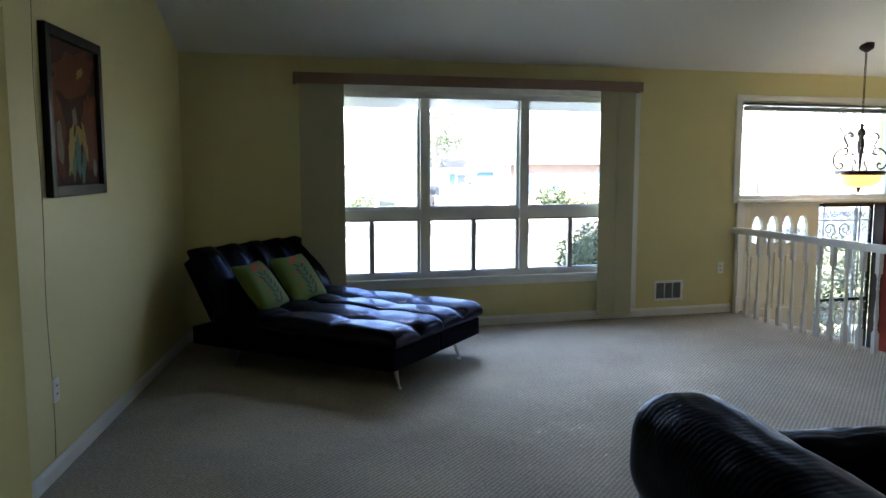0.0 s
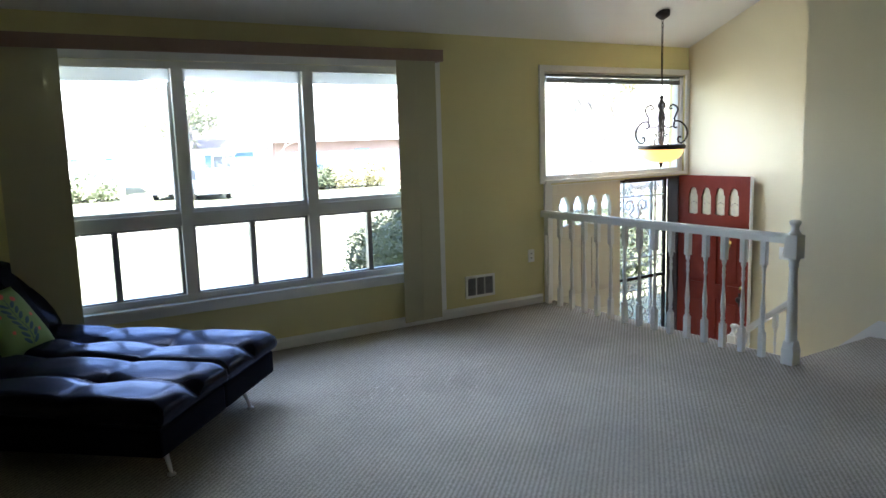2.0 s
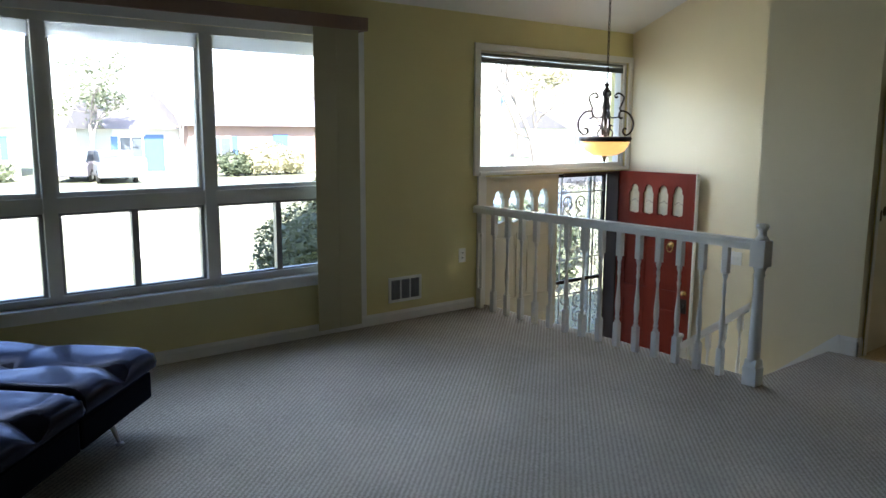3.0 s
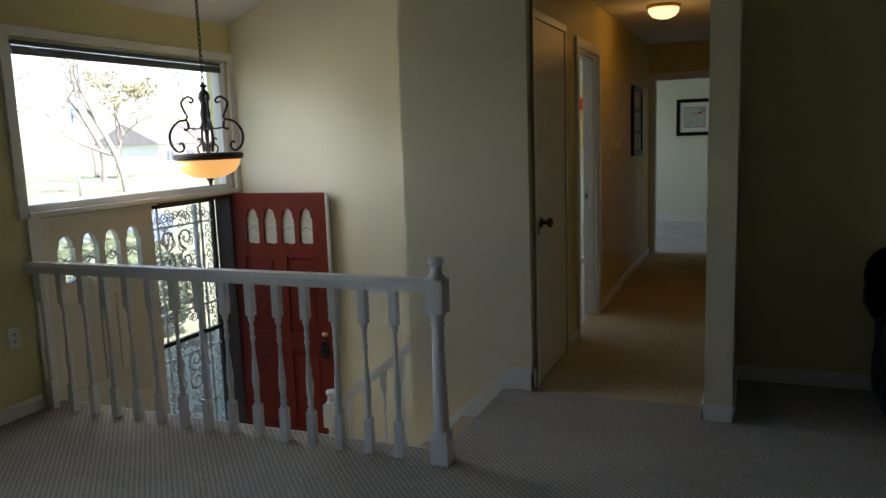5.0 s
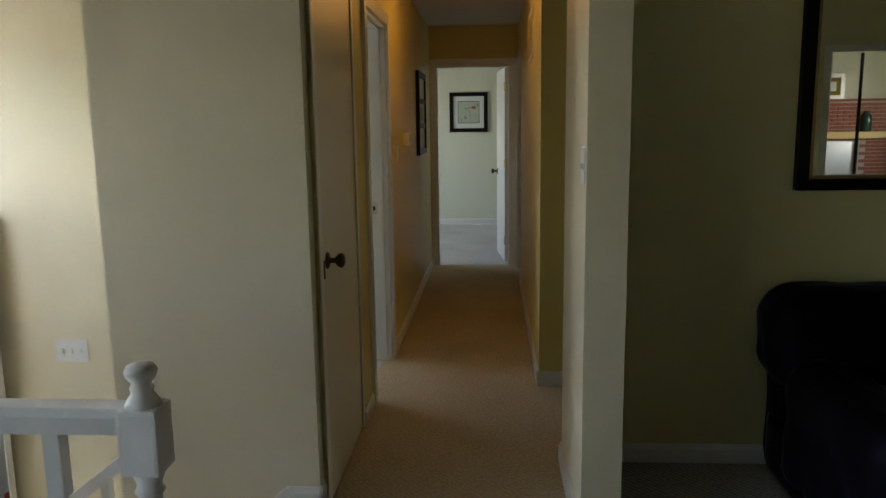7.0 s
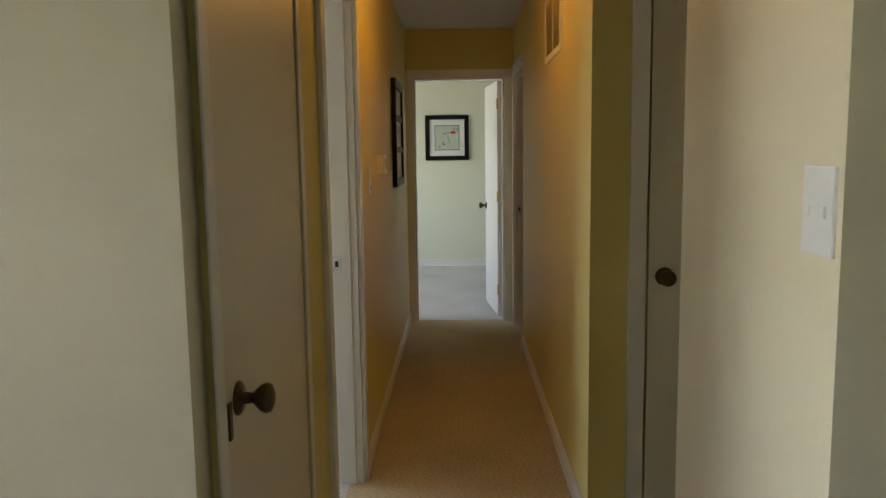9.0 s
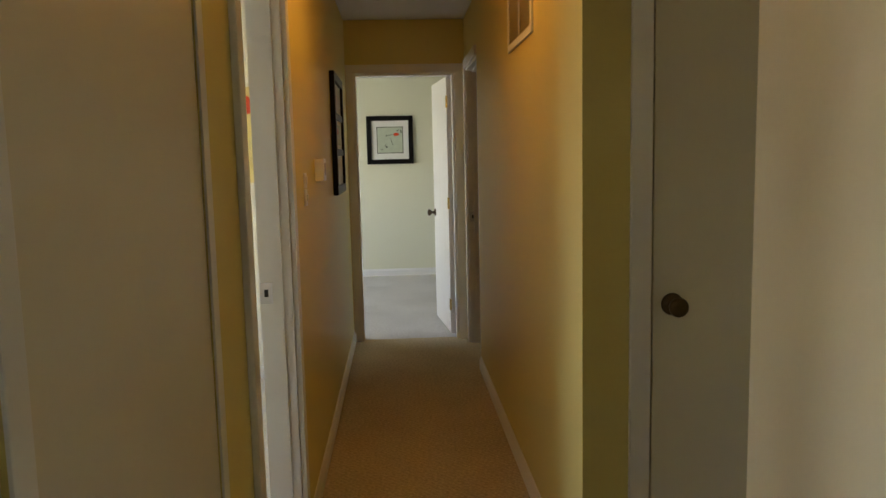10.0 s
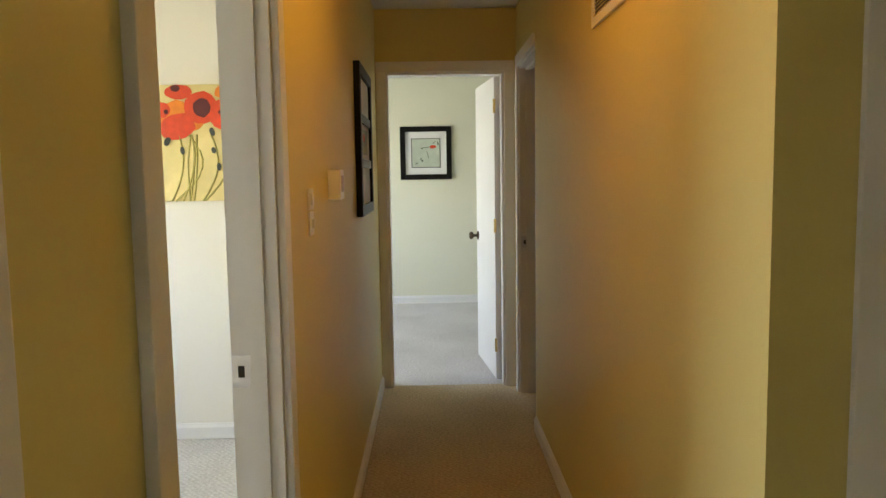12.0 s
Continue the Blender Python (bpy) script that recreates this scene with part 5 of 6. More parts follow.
spots("stem", ob, -0.0146, M_INK, [(0.01, 0.06, 0.05, 0.003, 0.05), (-0.04, 0.05, 0.01, 0.008, 0), (-0.04, -0.08, 0.012, 0.012, 0), (-0.055, -0.06, 0.02, 0.003, 0.9), (0.09, 0.11, 0.02, 0.004, 0.7), (0.13, 0.10, 0.006, 0.02, 0.2), (-0.10, -0.11, 0.02, 0.003, 0.4), (0.02, -0.02, 0.003, 0.05, 0.3)])

# poppy canvas in the bedroom
ob = thing("poppy_canvas", "unframed canvas of red poppies on yellow", "painting", pose(9.85, 4.905, 1.567, 0, 0, -90) @ Matrix.Scale(0.94, 4))
bm = bmesh.new()
box(bm, -0.36, 0.36, -0.03, 0, -0.315, 0.315, 0.003)
part("canvas", bm, M_CANVAS, ob)
for x0, x1, b in ((-0.10, -0.03, 0.10), (-0.06, 0.00, 0.02), (0.00, 0.03, 0.0), (0.05, 0.10, 0.05), (0.06, 0.16, 0.06), (-0.02, -0.07, 0.03), (0.02, 0.0, -0.02), (0.08, 0.03, -0.01)):
    pts = [(x1 + (x0 - x1) * (1 - q) ** 2 * (1 if x0 < x1 else -1) + b * math.sin(q * 3), -0.0308, -0.314 + 0.36 * q) for q in [k / 8 for k in range(9)]]
    part("stem", tube(bmesh.new(), [(p[0] - 0.04, p[1], p[2]) for p in pts], 0.0048, 4), M_STEM, ob)
spots("orange_bloom", ob, -0.033, M_ORANGE, [(-0.12, 0.16, 0.085, 0.07, 0.2), (-0.20, 0.11, 0.06, 0.06, 0), (0.155, 0.275, 0.06, 0.038, 0.1), (-0.30, 0.20, 0.06, 0.06, 0), (-0.02, 0.12, 0.06, 0.05, 0.3)], seed=1)
spots("red_bloom", ob, -0.0345, M_POPPY, [(-0.10, 0.275, 0.075, 0.04, 0), (-0.19, 0.18, 0.045, 0.042, 0), (-0.11, 0.09, 0.098, 0.072, 0.25), (0.02, 0.19, 0.092, 0.088, 0), (0.135, 0.15, 0.078, 0.080, 0), (-0.30, 0.05, 0.06, 0.07, 0), (0.28, 0.20, 0.07, 0.07, 0)], seed=7)
spots("dark_heart", ob, -0.0360, M_MAROON, [(0.025, 0.19, 0.048, 0.052, 0), (-0.115, 0.295, 0.026, 0.018, 0), (-0.17, 0.17, 0.012, 0.014, 0), (0.125, 0.165, 0.014, 0.012, 0), (0.155, 0.285, 0.013, 0.010, 0)], seed=9)
spots("bud", ob, -0.0362, M_INK, [(-0.17, 0.01, 0.016, 0.025, -0.5), (0.075, 0.06, 0.014, 0.024, 0.3), (0.08, -0.04, 0.013, 0.018, 0.3), (-0.09, -0.04, 0.012, 0.022, 0.1), (0.105, -0.13, 0.012, 0.022, 0), (0.19, -0.05, 0.011, 0.022, 0)], seed=3)

# mirror over the sofa
ob = framed("wall_mirror", "wall mirror in a wide black frame with a gilt inner edge", pose(6.13, 1.70, 1.634, 0, 0, -90), 1.03, 0.908, 0.045, 0.046, M_BLACK, "mirror")
bm = bmesh.new()
w, h, b = 0.469, 0.408, 0.014
for x0, x1, z0, z1 in ((-w, -w + b, -h, h), (w - b, w, -h, h), (-w + b, w - b, -h, -h + b), (-w + b, w - b, h - b, h)):
    box(bm, x0, x1, -0.038, -0.004, z0, z1, 0.003)
part("gilt_edge", bm, M_GILT, ob, "thin gilt inner edge")
sheet("mirror_glass", ob, -w + b, w - b, -h + b, h - b, -0.012, M_MIRROR, "silvered mirror glass")


# ---- grilles ----
def grille(name, label, m, w, h, border, n, mat_slat, upright=False, dividers=0, back=M_DARK):
    ob = thing(name, label, "vent", m)
    bm = bmesh.new()
    for x0, x1, z0, z1 in ((-w / 2, -w / 2 + border, -h / 2, h / 2), (w / 2 - border, w / 2, -h / 2, h / 2), (-w / 2 + border, w / 2 - border, -h / 2, -h / 2 + border), (-w / 2 + border, w / 2 - border, h / 2 - border, h / 2)):
        box(bm, x0, x1, -0.010, 0, z0, z1, 0.002)
    for k in range(dividers):
        x = -w / 2 + border + (w - 2 * border) * (k + 1) / (dividers + 1)
        box(bm, x - 0.006, x + 0.006, -0.009, 0, -h / 2 + border, h / 2 - border)
    part("frame", bm, M_PLASTIC, ob)
    sheet("backing", ob, -w / 2 + border, w / 2 - border, -h / 2 + border, h / 2 - border, -0.0005, back)
    iw, ih = w - 2 * border, h - 2 * border
    for k in range(n):
        bm = bmesh.new()
        if upright:
            box(bm, -0.0012, 0.0012, -0.004, 0.004, -ih / 2, ih / 2)
            part("slat", bm, mat_slat, ob, at=pose(-iw / 2 + iw * (k + 0.5) / n, -0.006, 0, 0, 0, 35))
        else:
            box(bm, -iw / 2, iw / 2, -0.005, 0.005, -0.001, 0.001)
            part("slat", bm, mat_slat, ob, at=pose(0, -0.006, -ih / 2 + ih * (k + 0.5) / n, 35, 0, 0))
    return ob


grille("floor_vent", "white framed heating vent with dark louvres", pose(3.815, N, 0.248), 0.31, 0.195, 0.022, 24, M_ALU, True, 2)
grille("return_vent", "white louvred return-air vent high on the hall wall", pose(8.14, HR, 2.02, 0, 0, 180), 0.60, 0.32, 0.03, 22, M_HALL, False, 1, mat("duct_shadow_grey", (0.20, 0.15, 0.08), 0.8))


# ---- adjoining room, seen in the mirror ----
M_BRICK = mat("red_brick", (0.30, 0.10, 0.06), 0.85, grain=0.6, scale=30, vary=0.3, patch=6, bump=0.4)
M_MORTAR = mat("grey_mortar", (0.42, 0.38, 0.33), 0.95, grain=0.6, scale=60, vary=0.1)
M_PINE = mat("yellow_pine", (0.62, 0.42, 0.14), 0.45, grain=0.6, scale=18, vary=0.2)
M_SILVER = mat("silver_frame_leaf", (0.60, 0.60, 0.58), 0.35, 0.7, grain=0.6, scale=60, vary=0.2)
ob = thing("fireplace", "red brick fireplace with a yellow pine mantel", "fireplace", pose(-5.05, -2.5, 0))
bm = bmesh.new()
box(bm, 0.0, 0.25, -1.20, -0.55, 0, 1.75)
box(bm, 0.0, 0.25, 0.55, 1.20, 0, 1.75)
box(bm, 0.0, 0.25, -0.55, 0.55, 1.05, 1.75)
part("chimney_breast", bm, M_MORTAR, ob)
bm = bmesh.new()
box(bm, 0, 0.030, -0.098, 0.098, -0.028, 0.028, 0.003)
brick = mesh_of("brick", bm, M_BRICK)
for r in range(26):
    for k in range(12):
        y = -1.20 + 0.105 + 0.208 * k - (0.104 if r % 2 else 0)
        z = 0.04 + 0.066 * r
        if -1.21 < y - 0.098 and y + 0.098 < 1.21 and not (abs(y) < 0.64 and z < 1.07):
            o = new("brick", brick)
            o.parent = ob
            o.matrix_basis = pose(0.235, y, z)
bm = bmesh.new()
box(bm, 0.0, 0.42, -1.3, 1.3, 1.10, 1.22, 0.01)
part("mantel", bm, M_PINE, ob, "yellow pine mantel shelf")
bm = bmesh.new()
box(bm, 0.0, 0.33, -1.22, 1.22, 1.75, 1.79, 0.006)
part("ledge", bm, M_BRICK, ob)
bm = bmesh.new()
box(bm, 0.12, 0.15, -0.55, 0.55, 0.02, 1.05)
part("fire_screen", bm, M_STEEL, ob, "bright metal fire screen")
for y in (-2.15, -2.60):
    ob = framed("picture_frame", "square silver frame standing on the brick ledge", pose(-4.95, y, 2.015, 0, 0, 90), 0.42, 0.45, 0.03, 0.07, M_SILVER, group="ledge frames")
    sheet("mat_board", ob, -0.14, 0.14, -0.155, 0.155, -0.01, M_OILY)
    sheet("print", ob, -0.07, 0.07, -0.08, 0.08, -0.013, M_MAT)
ob = thing("glass_jar", "tall dark green glass jar on the pine mantel", "jar", pose(-4.78, -3.15, 1.22))
bm = lathe(bmesh.new(), [(0.07, 0), (0.09, 0.02), (0.095, 0.22), (0.07, 0.30), (0.04, 0.33), (0.045, 0.36)], 18)
part("body", bm, mat("dark_green_glass", (0.03, 0.07, 0.04), 0.12, vary=0.2), ob)
ob = tagged(thing("door_7", "dark edge of a door standing open in the side opening", "door", pose(-1.02, -1.29, 0, 0, 0, 24.6)), kind="structure")
bm = bmesh.new()
box(bm, -0.70, 0.0, -0.02, 0.02, 0.01, 2.28, 0.003)
part("door_leaf", bm, M_WOODF, ob)
bm = bmesh.new()
for y0, y1 in ((-0.88, -0.79), (-1.82, -1.75)):
    box(bm, W, W + 0.018, y0, y1, 0, 2.30, 0.003)
box(bm, W, W + 0.018, -1.82, -0.79, 2.30, 2.37, 0.003)
setting("casing_7", bm, M_DOOR, "cream casing of the side opening", "casing")

# ---- outdoors ----
M_LAWN = mat("spring_lawn", (0.21, 0.22, 0.14), 0.95, grain=0.6, scale=6, vary=0.3, patch=0.15)
M_ROAD = mat("asphalt", (0.06, 0.06, 0.06), 0.9, grain=0.7, scale=12, vary=0.2, patch=0.3)
M_CONC = mat("concrete", (0.32, 0.31, 0.29), 0.9, grain=0.6, scale=8, vary=0.12, patch=0.6)
M_LEAF = mat("dark_shrub_leaf", (0.075, 0.095, 0.055), 0.6, grain=0.5, scale=20, vary=0.4, patch=3)
M_LEAF2 = mat("fresh_leaf", (0.19, 0.22, 0.14), 0.6, grain=0.5, scale=20, vary=0.4, patch=1)
M_LEAF3 = mat("forsythia_leaf", (0.36, 0.34, 0.22), 0.7, grain=0.5, scale=20, vary=0.3, patch=1)
# Grey lightened so that the haze over the trees is in their colour.
M_BARK = mat("haze_lightened_grey_bark", (0.27, 0.24, 0.22), 0.9, grain=0.6, scale=12, vary=0.3)
M_SIDING = mat("white_siding", (0.74, 0.74, 0.72), 0.6, grain=0.4, scale=10, vary=0.06)
M_BRICK2 = mat("house_brick", (0.36, 0.26, 0.23), 0.85, grain=0.6, scale=14, vary=0.25)
M_ROOF = mat("grey_shingles", (0.20, 0.19, 0.20), 0.9, grain=0.6, scale=9, vary=0.25)
M_BLUE = mat("blue_paint", (0.08, 0.17, 0.36), 0.5, vary=0.1)
M_PANE = mat("dark_window_glass", (0.10, 0.12, 0.14), 0.4, vary=0.1)
GZ = -1.12
bm = bmesh.new()
hole = [(-5.35, -4.75), (14.30, -4.75), (14.30, 6.96), (-5.35, 6.96)]
far = [(-2500, -2500), (2500, -2500), (2500, 2500), (-2500, 2500)]
a = [bm.verts.new((x, y, GZ)) for x, y in hole]
b = [bm.verts.new((x, y, GZ)) for x, y in far]
for k in range(4):
    bm.faces.new((b[k], b[(k + 1) % 4], a[(k + 1) % 4], a[k]))
setting("ground", bm, M_LAWN, "spring lawn with pale patches", "lawn")
bm = bmesh.new()
box(bm, -120, 140, 26.0, 33.0, GZ - 0.3, GZ + 0.004)
setting("road", bm, M_ROAD, "grey asphalt residential street", "road")
bm = bmesh.new()
for y in (25.7, 33.0):
    box(bm, -120, 140, y, y + 0.3, GZ - 0.3, GZ + 0.12, 0.02)
setting("kerb", bm, M_CONC, "pale concrete kerb", "kerb")
bm = bmesh.new()
box(bm, 4.6, 6.5, N + 0.28, 9.2, GZ - 0.2, FOYER - 0.04, 0.02)
box(bm, 5.0, 6.2, 9.2, 25.7, GZ - 0.2, GZ + 0.02)
setting("pavement", bm, M_CONC, "concrete front step and walk", "pavement")


def leaf_cloud(rng, centres, count, size, squash=0.8):
    """Many small leaves on the outer part of some lumps (x, y, z, r)."""
    verts, faces = [], []
    for _ in range(count):
        x, y, z, r = centres[rng.randrange(len(centres))]
        d = Vector((rng.gauss(0, 1), rng.gauss(0, 1), rng.gauss(0, 1))).normalized()
        p = Vector((x, y, z)) + Vector((d.x, d.y, d.z * squash)) * r * (0.62 + 0.42 * rng.random())
        u = Vector((rng.gauss(0, 1), rng.gauss(0, 1), rng.gauss(0, 0.6))).normalized()
        v = u.cross(Vector((rng.gauss(0, 1), rng.gauss(0, 1), rng.gauss(0, 1)))).normalized()
        s = size * (0.6 + 0.8 * rng.random())
        k = len(verts)
        verts += [p - u * s, p + v * s * 0.45, p + u * s, p - v * s * 0.45]
        faces.append((k, k + 1, k + 2, k + 3))
    me = bpy.data.meshes.new("crown")
    me.from_pydata([tuple(v) for v in verts], [], faces)
    return me


def shrub(name, label, m, lumps, count, size, material, seed):
    rng = random.Random(seed)
    ob = thing(name, label, "shrub", m)
    me = leaf_cloud(rng, lumps, count, size)
    me.materials.append(material)
    new("crown", me).parent = ob
    inner = bmesh.new()
    for x, y, z, r in lumps:
        for v in bmesh.ops.create_icosphere(inner, subdivisions=3, radius=1.0)["verts"]:
            d = v.co.normalized()
            v.co = Vector((x, y, z)) + Vector((d.x, d.y, d.z * 0.8)) * r * (0.74 + 0.12 * noise.noise(d * 4 + Vector((x, y, z))))
    part("inner_foliage", inner, material, ob)
    bm = bmesh.new()
    for x, y, z, r in lumps:
        tube(bm, [(x * 0.2, y * 0.2, 0), (x * 0.6, y * 0.6, z * 0.5), (x, y, z)], 0.02 + 0.02 * r, 5)
    part("stem", bm, M_BARK, ob)
    return ob


shrub("evergreen_shrub", "dark evergreen shrub growing beside the picture window", pose(3.92, 8.30, GZ),
      [(-0.3, 0, 0.5, 0.75), (0.2, 0.1, 0.9, 0.85), (0.0, -0.1, 1.45, 0.6), (0.55, 0.1, 1.5, 0.65), (-0.62, 0.0, 0.85, 0.55), (0.5, 0, 0.6, 0.8), (0.35, 0, 1.95, 0.35)], 60000, 0.024, mat("grey_green_shrub_leaf", (0.12, 0.14, 0.09), 0.6, grain=0.5, scale=20, vary=0.35, patch=3), 3)
shrub("evergreen_shrub", "low green foundation shrub by the front walk", pose(7.1, 9.3, GZ), [(0, 0, 0.4, 0.5), (0.5, 0.2, 0.4, 0.45), (-0.4, 0, 0.35, 0.4)], 1800, 0.05, M_LEAF2, 4)
shrub("leafy_shrub", "fresh green leafy shrub beside the front walk", pose(9.4, 10.3, GZ), [(0, 0, 0.55, 0.45), (0.3, 0.2, 0.85, 0.35), (-0.35, 0.1, 0.5, 0.4)], 2200, 0.06, M_LEAF, 8)
shrub("ivy_bank", "dense ivy bank beside the front step", pose(9.6, 11.2, GZ), [(-0.9, 0.3, 0.35, 0.55), (-0.2, 0.5, 0.5, 0.6), (0.5, 0.7, 0.5, 0.6), (1.2, 1.0, 0.55, 0.65), (0.0, 1.6, 0.45, 0.6), (1.0, 2.2, 0.5, 0.7)], 9000, 0.05, M_LEAF2, 41)
shrub("ivy_bank", "fresh green ground cover beyond the front walk", pose(10.4, 12.6, GZ), [(-1.2, 0, 0.3, 0.7), (0, 0.4, 0.4, 0.8), (1.2, 0.9, 0.4, 0.8), (2.2, 1.6, 0.4, 0.8)], 6000, 0.07, M_LEAF2, 42)
shrub("round_shrub", "clipped green shrub across the street", pose(17.2, 41.5, GZ), [(0, 0, 0.7, 0.9), (0.6, 0, 0.6, 0.8)], 900, 0.14, M_LEAF, 5)
shrub("forsythia", "yellow flowering forsythia across the street", pose(19.6, 41.5, GZ), [(-1.0, 0, 0.8, 1.0), (0.2, 0, 0.9, 1.1), (1.2, 0, 0.7, 0.9)], 1500, 0.14, M_LEAF3, 6)
for k, (x, y) in enumerate(((-5.5, 42), (-2.5, 43), (2.4, 42), (5.0, 43), (24.5, 42), (31, 44))):
    shrub("round_shrub", "rounded green shrub in a far front yard", pose(x, y, GZ), [(-0.6, 0, 0.6, 0.9), (0.5, 0, 0.7, 1.0), (1.4, 0, 0.5, 0.7)], 800, 0.15, M_LEAF2 if k % 2 else M_LEAF3, 20 + k)


def bare_tree(m, h, seed, label, crown=None):
    rng = random.Random(seed)
    ob = thing("tree", label, "tree", m)
    bm = bmesh.new()
    tips = []

    def limb(p, d, length, r, depth):
        pts = [p]
        q, e = p.copy(), d.copy()
        for _ in range(4):
            e = (e + Vector((rng.gauss(0, 0.12), rng.gauss(0, 0.12), 0.05))).normalized()
            q = q + e * length / 4
            pts.append(q.copy())
        rings = []
        for i, c in enumerate(pts):
            rr = r * (1 - 0.45 * i / 4)
            side = e.cross(Vector((0.3, 1, 0.2))).normalized()
            up = side.cross(e).normalized()
            rings.append([bm.verts.new(c + rr * (math.cos(t) * side + math.sin(t) * up)) for t in (0, 1.257, 2.513, 3.77, 5.027)])
        for a, b in zip(rings, rings[1:]):
            for k in range(5):
                bm.faces.new((a[k], a[(k + 1) % 5], b[(k + 1) % 5], b[k])).smooth = True
        tips.append(pts[-1])
        if depth:
            for _ in range(3 if depth > 1 else 4):
                t = rng.choice((2, 3, 4, 4))
                nd = (e + Vector((rng.gauss(0, 0.6), rng.gauss(0, 0.6), rng.gauss(0.15, 0.35)))).normalized()
                limb(pts[t], nd, length * rng.uniform(0.55, 0.75), r * 0.5, depth - 1)
    limb(Vector((0, 0, 0)), Vector((0, 0, 1)), h * 0.42, h * 0.022, 4)
    part("trunk", bm, M_BARK, ob)
    if crown:
        me = leaf_cloud(rng, [(t.x, t.y, t.z, 0.5) for t in tips], crown[0], crown[1])
        me.materials.append(crown[2])
        new("crown", me).parent = ob
    return ob


bare_tree(pose(13.0, 36.5, GZ), 6.0, 11, "bare grey street tree")
bare_tree(pose(21.5, 38.0, GZ), 9.0, 12, "tall bare grey tree")
bare_tree(pose(11.2, 45.0, GZ), 6.5, 13, "tree in fresh green leaf", (1300, 0.13, M_LEAF2))
bare_tree(pose(-4.5, 50.0, GZ), 12.0, 14, "tall bare grey tree")
bare_tree(pose(29.0, 42.0, GZ), 11.0, 15, "tall bare grey tree")
bare_tree(pose(35.0, 36.0, GZ), 10.0, 16, "tall bare grey tree")
bare_tree(pose(3.0, 55.0, GZ), 13.0, 17, "tall bare grey tree")
bare_tree(pose(17.0, 58.0, GZ), 14.0, 18, "tall bare grey tree")
bare_tree(pose(52.0, 56.0, GZ), 11.0, 31, "bare brown tree beyond the foyer window")
bare_tree(pose(58.0, 49.0, GZ), 12.0, 32, "bare brown tree beyond the foyer window")
bare_tree(pose(44.0, 58.0, GZ), 12.0, 33, "bare brown tree beyond the foyer window")
bare_tree(pose(49.0, 50.5, GZ), 9.0, 34, "tree in thin fresh leaf", (1500, 0.16, M_LEAF3))
bare_tree(pose(45.0, 48.0, GZ), 12.0, 19, "tall bare grey tree")


def house(x0, x1, y, h, wall, accent, label):
    ob = thing("house", label, "house", pose(x0, y, GZ))
    w, d = x1 - x0, 8.0
    bm = bmesh.new()
    box(bm, 0, w, 0, d, 0, h)
    part("wall", bm, wall, ob)
    bm = bmesh.new()
    prism(bm, [(-0.5, h - 0.1), (d + 0.5, h - 0.1), (d / 2, h + 2.0)], "x", -0.5, w + 0.5)
    part("roof", bm, M_ROOF, ob)
    bm = bmesh.new()
    box(bm, w * 0.46, w * 0.46 + 1.0, -0.06, 0.02, 0.15, 2.2)
    part("door", bm, accent, ob)
    n = max(2, int(w / 3.0))
    for k in range(n):
        x = w * (k + 0.5) / n
        if abs(x - w * 0.46 - 0.5) < 1.1:
            continue
        win = part("window", box(bmesh.new(), x - 0.65, x + 0.65, -0.05, 0.02, 0.9, 2.1), M_TRIM, ob)
        part("pane", box(bmesh.new(), x - 0.58, x - 0.03, -0.07, -0.051, 0.97, 2.03), M_PANE, win)
        part("pane", box(bmesh.new(), x + 0.03, x + 0.58, -0.07, -0.051, 0.97, 2.03), M_PANE, win)
        for q in (x - 1.05, x + 0.70):
            part("shutter", box(bmesh.new(), q, q + 0.35, -0.05, 0.02, 0.9, 2.1), accent, win)
    return ob


house(-16, -4.5, 48, 2.8, M_BRICK2, M_TRIM, "red brick ranch house across the street")
house(-1.5, 8.0, 47, 2.7, M_SIDING, M_BLUE, "white sided ranch house across the street")
house(12.4, 16.2, 46, 2.6, M_SIDING, M_BLUE, "small white house with blue trim across the street")
house(16.2, 27.5, 45, 2.8, M_BRICK2, M_BLUE, "red brick house with blue shutters across the street")
house(62, 74, 58, 2.8, M_SIDING, M_BRICK2, "white sided house further along the street")


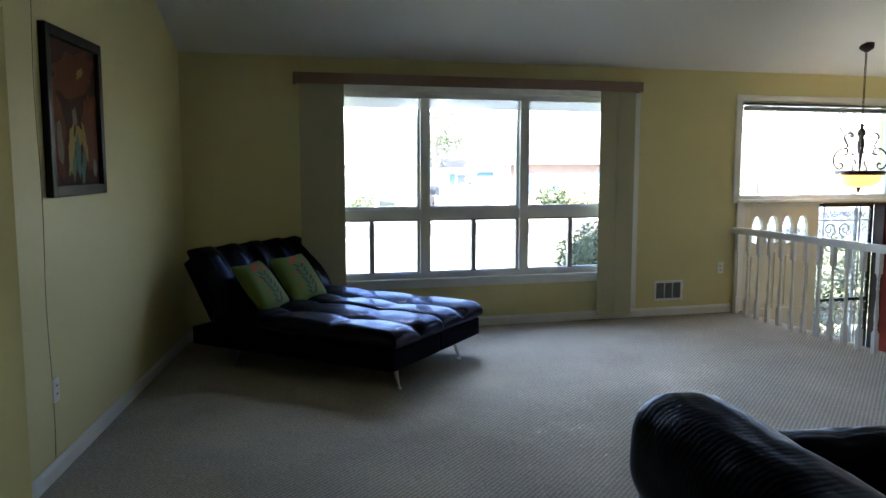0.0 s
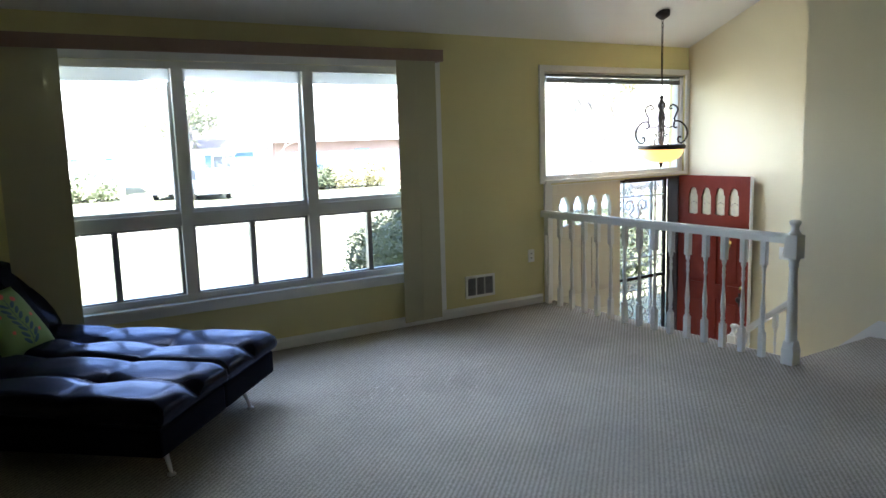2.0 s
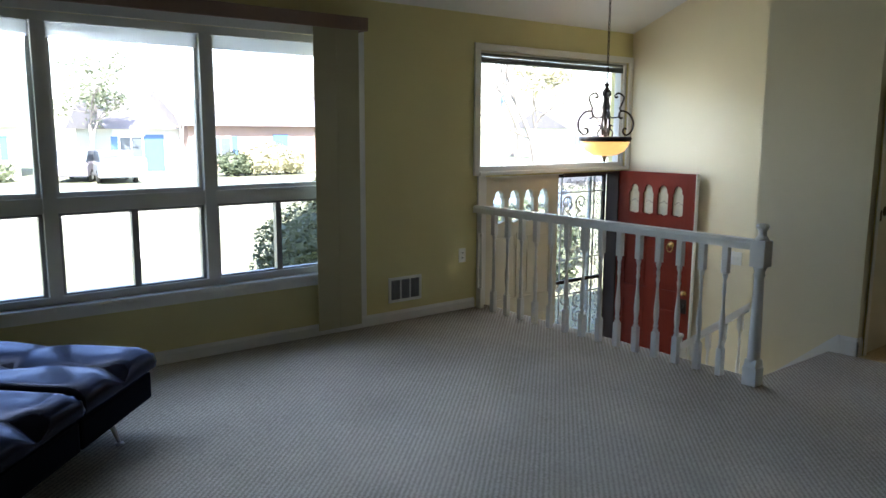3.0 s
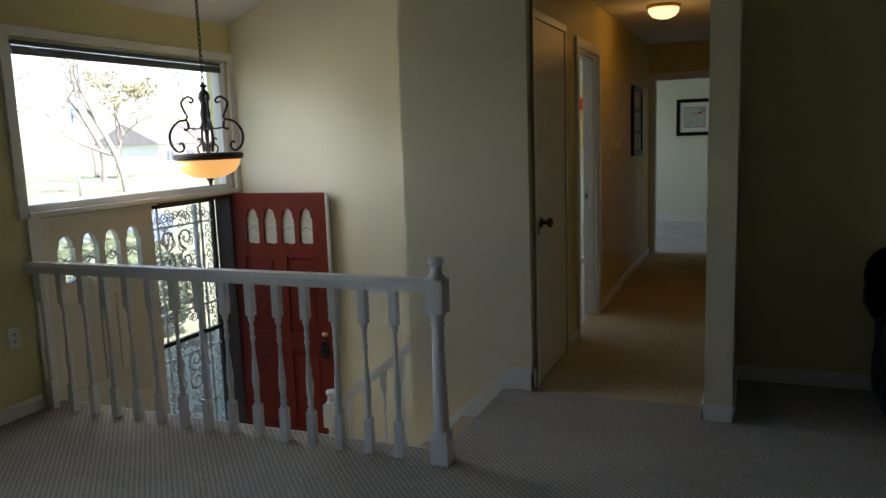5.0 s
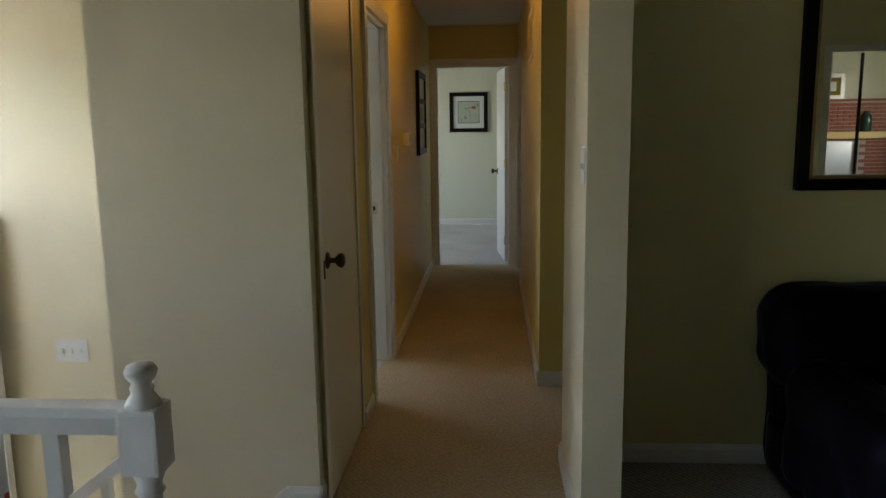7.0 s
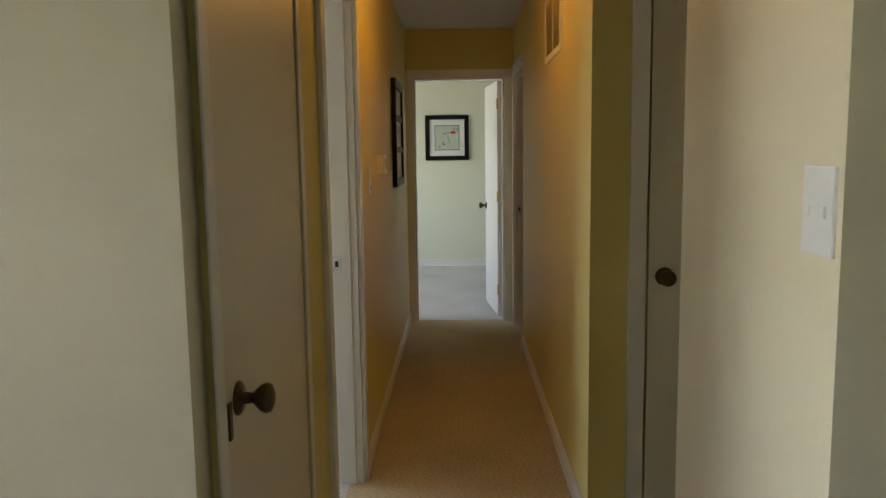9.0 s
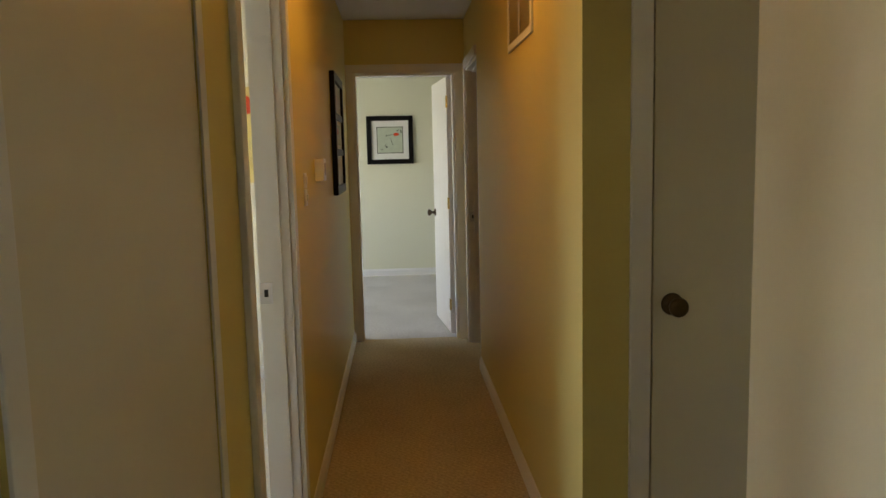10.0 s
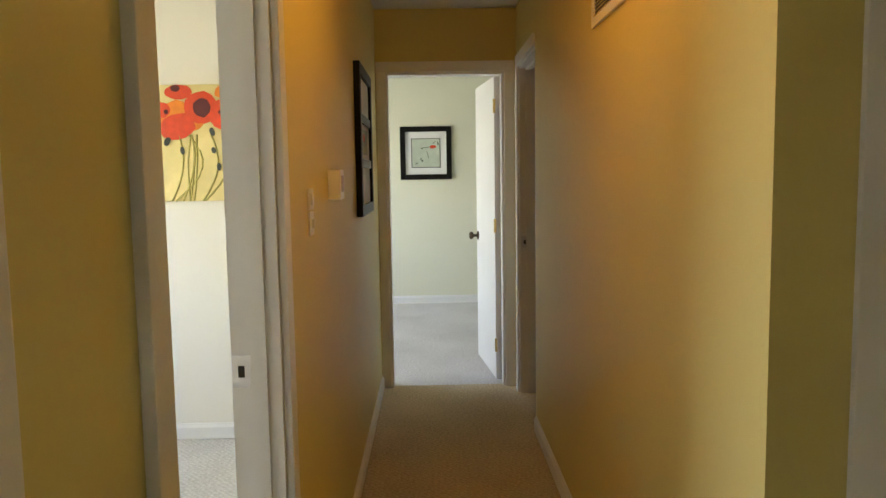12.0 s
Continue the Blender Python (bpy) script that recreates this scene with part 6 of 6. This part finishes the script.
def car(m, paint, label):
    ob = thing("car", label, "car", m, "parked cars")
    bm = bmesh.new()
    prism(bm, [(0.0, 0.28), (4.4, 0.28), (4.4, 0.75), (4.1, 0.90), (3.2, 0.98), (0.2, 0.95), (0.0, 0.80)], "y", 0, 1.75)
    bmesh.ops.bevel(bm, geom=list(bm.edges), offset=0.06, segments=2, affect="EDGES")
    part("body", bm, paint, ob)
    bm = bmesh.new()
    prism(bm, [(0.35, 0.94), (3.25, 0.94), (2.55, 1.45), (0.85, 1.47)], "y", 0.12, 1.63)
    part("cabin", bm, M_PANE, ob, "dark window glass")
    bm = bmesh.new()
    prism(bm, [(0.80, 1.44), (2.60, 1.44), (2.45, 1.50), (0.95, 1.51)], "y", 0.16, 1.59)
    part("roof", bm, paint, ob)
    for x in (0.85, 3.55):
        for y in (-0.02, 1.57):
            wheel = part("wheel", lathe(bmesh.new(), [(0.24, 0), (0.31, 0.02), (0.31, 0.18), (0.24, 0.20)], 18, Matrix.Translation((x, y + 0.2, 0.31)) @ pose(0, 0, 0, 90, 0, 0)), M_DARK, ob)
            part("rim", lathe(bmesh.new(), [(0.19, -0.004), (0.19, 0.204)], 14, Matrix.Translation((x, y + 0.2, 0.31)) @ pose(0, 0, 0, 90, 0, 0)), M_STEEL, wheel)
    return ob


car(pose(11.5, 38.6, GZ, 0, 0, 82), mat("silver_car_paint", (0.30, 0.32, 0.34), 0.4, vary=0.03), "silver sedan parked across the street")
car(pose(9.6, 40.2, GZ, 0, 0, 62), mat("grey_car_paint", (0.26, 0.24, 0.27), 0.4, vary=0.05), "grey sedan parked in a driveway")
car(pose(13.0, 14.6, GZ, 0, 0, 28), mat("blue_car_paint", (0.16, 0.20, 0.30), 0.35, vary=0.05), "blue-grey sedan parked in the driveway")
ob = thing("utility_pole", "wooden utility pole with overhead wires", "utility pole", pose(26.0, 34.5, GZ))
part("pole", lathe(bmesh.new(), [(0.16, 0), (0.11, 9.0)], 12), M_BARK, ob)
part("crossarm", box(bmesh.new(), -1.2, 1.2, -0.06, 0.06, 8.2, 8.35), M_BARK, ob)
for k, dx in enumerate((-1.1, 0.0, 1.1)):
    bm = bmesh.new()
    tube(bm, [(-110 + 22 * q, dx * 0.3, 8.4 - 2.4 * math.sin(math.pi * (q % 2.5) / 2.5) * 0.4) for q in range(11)], 0.02, 4)
    part("wire", bm, M_DARK, ob)
ob = thing("street_sign", "small dark blue street sign on a grey post", "street sign", pose(15.0, 17.7, GZ, 0, 0, 42))
part("post", lathe(bmesh.new(), [(0.035, 0), (0.03, 3.55)], 10), M_STEEL, ob)
part("sign_plate", box(bmesh.new(), -0.27, 0.27, -0.045, -0.03, 3.32, 3.52, 0.004), M_BLUE, ob)
for x0, x1 in ((-0.20, -0.02), (0.04, 0.20)):
    part("lettering_bar", box(bmesh.new(), x0, x1, -0.049, -0.0455, 3.39, 3.45), M_SIDING, ob)
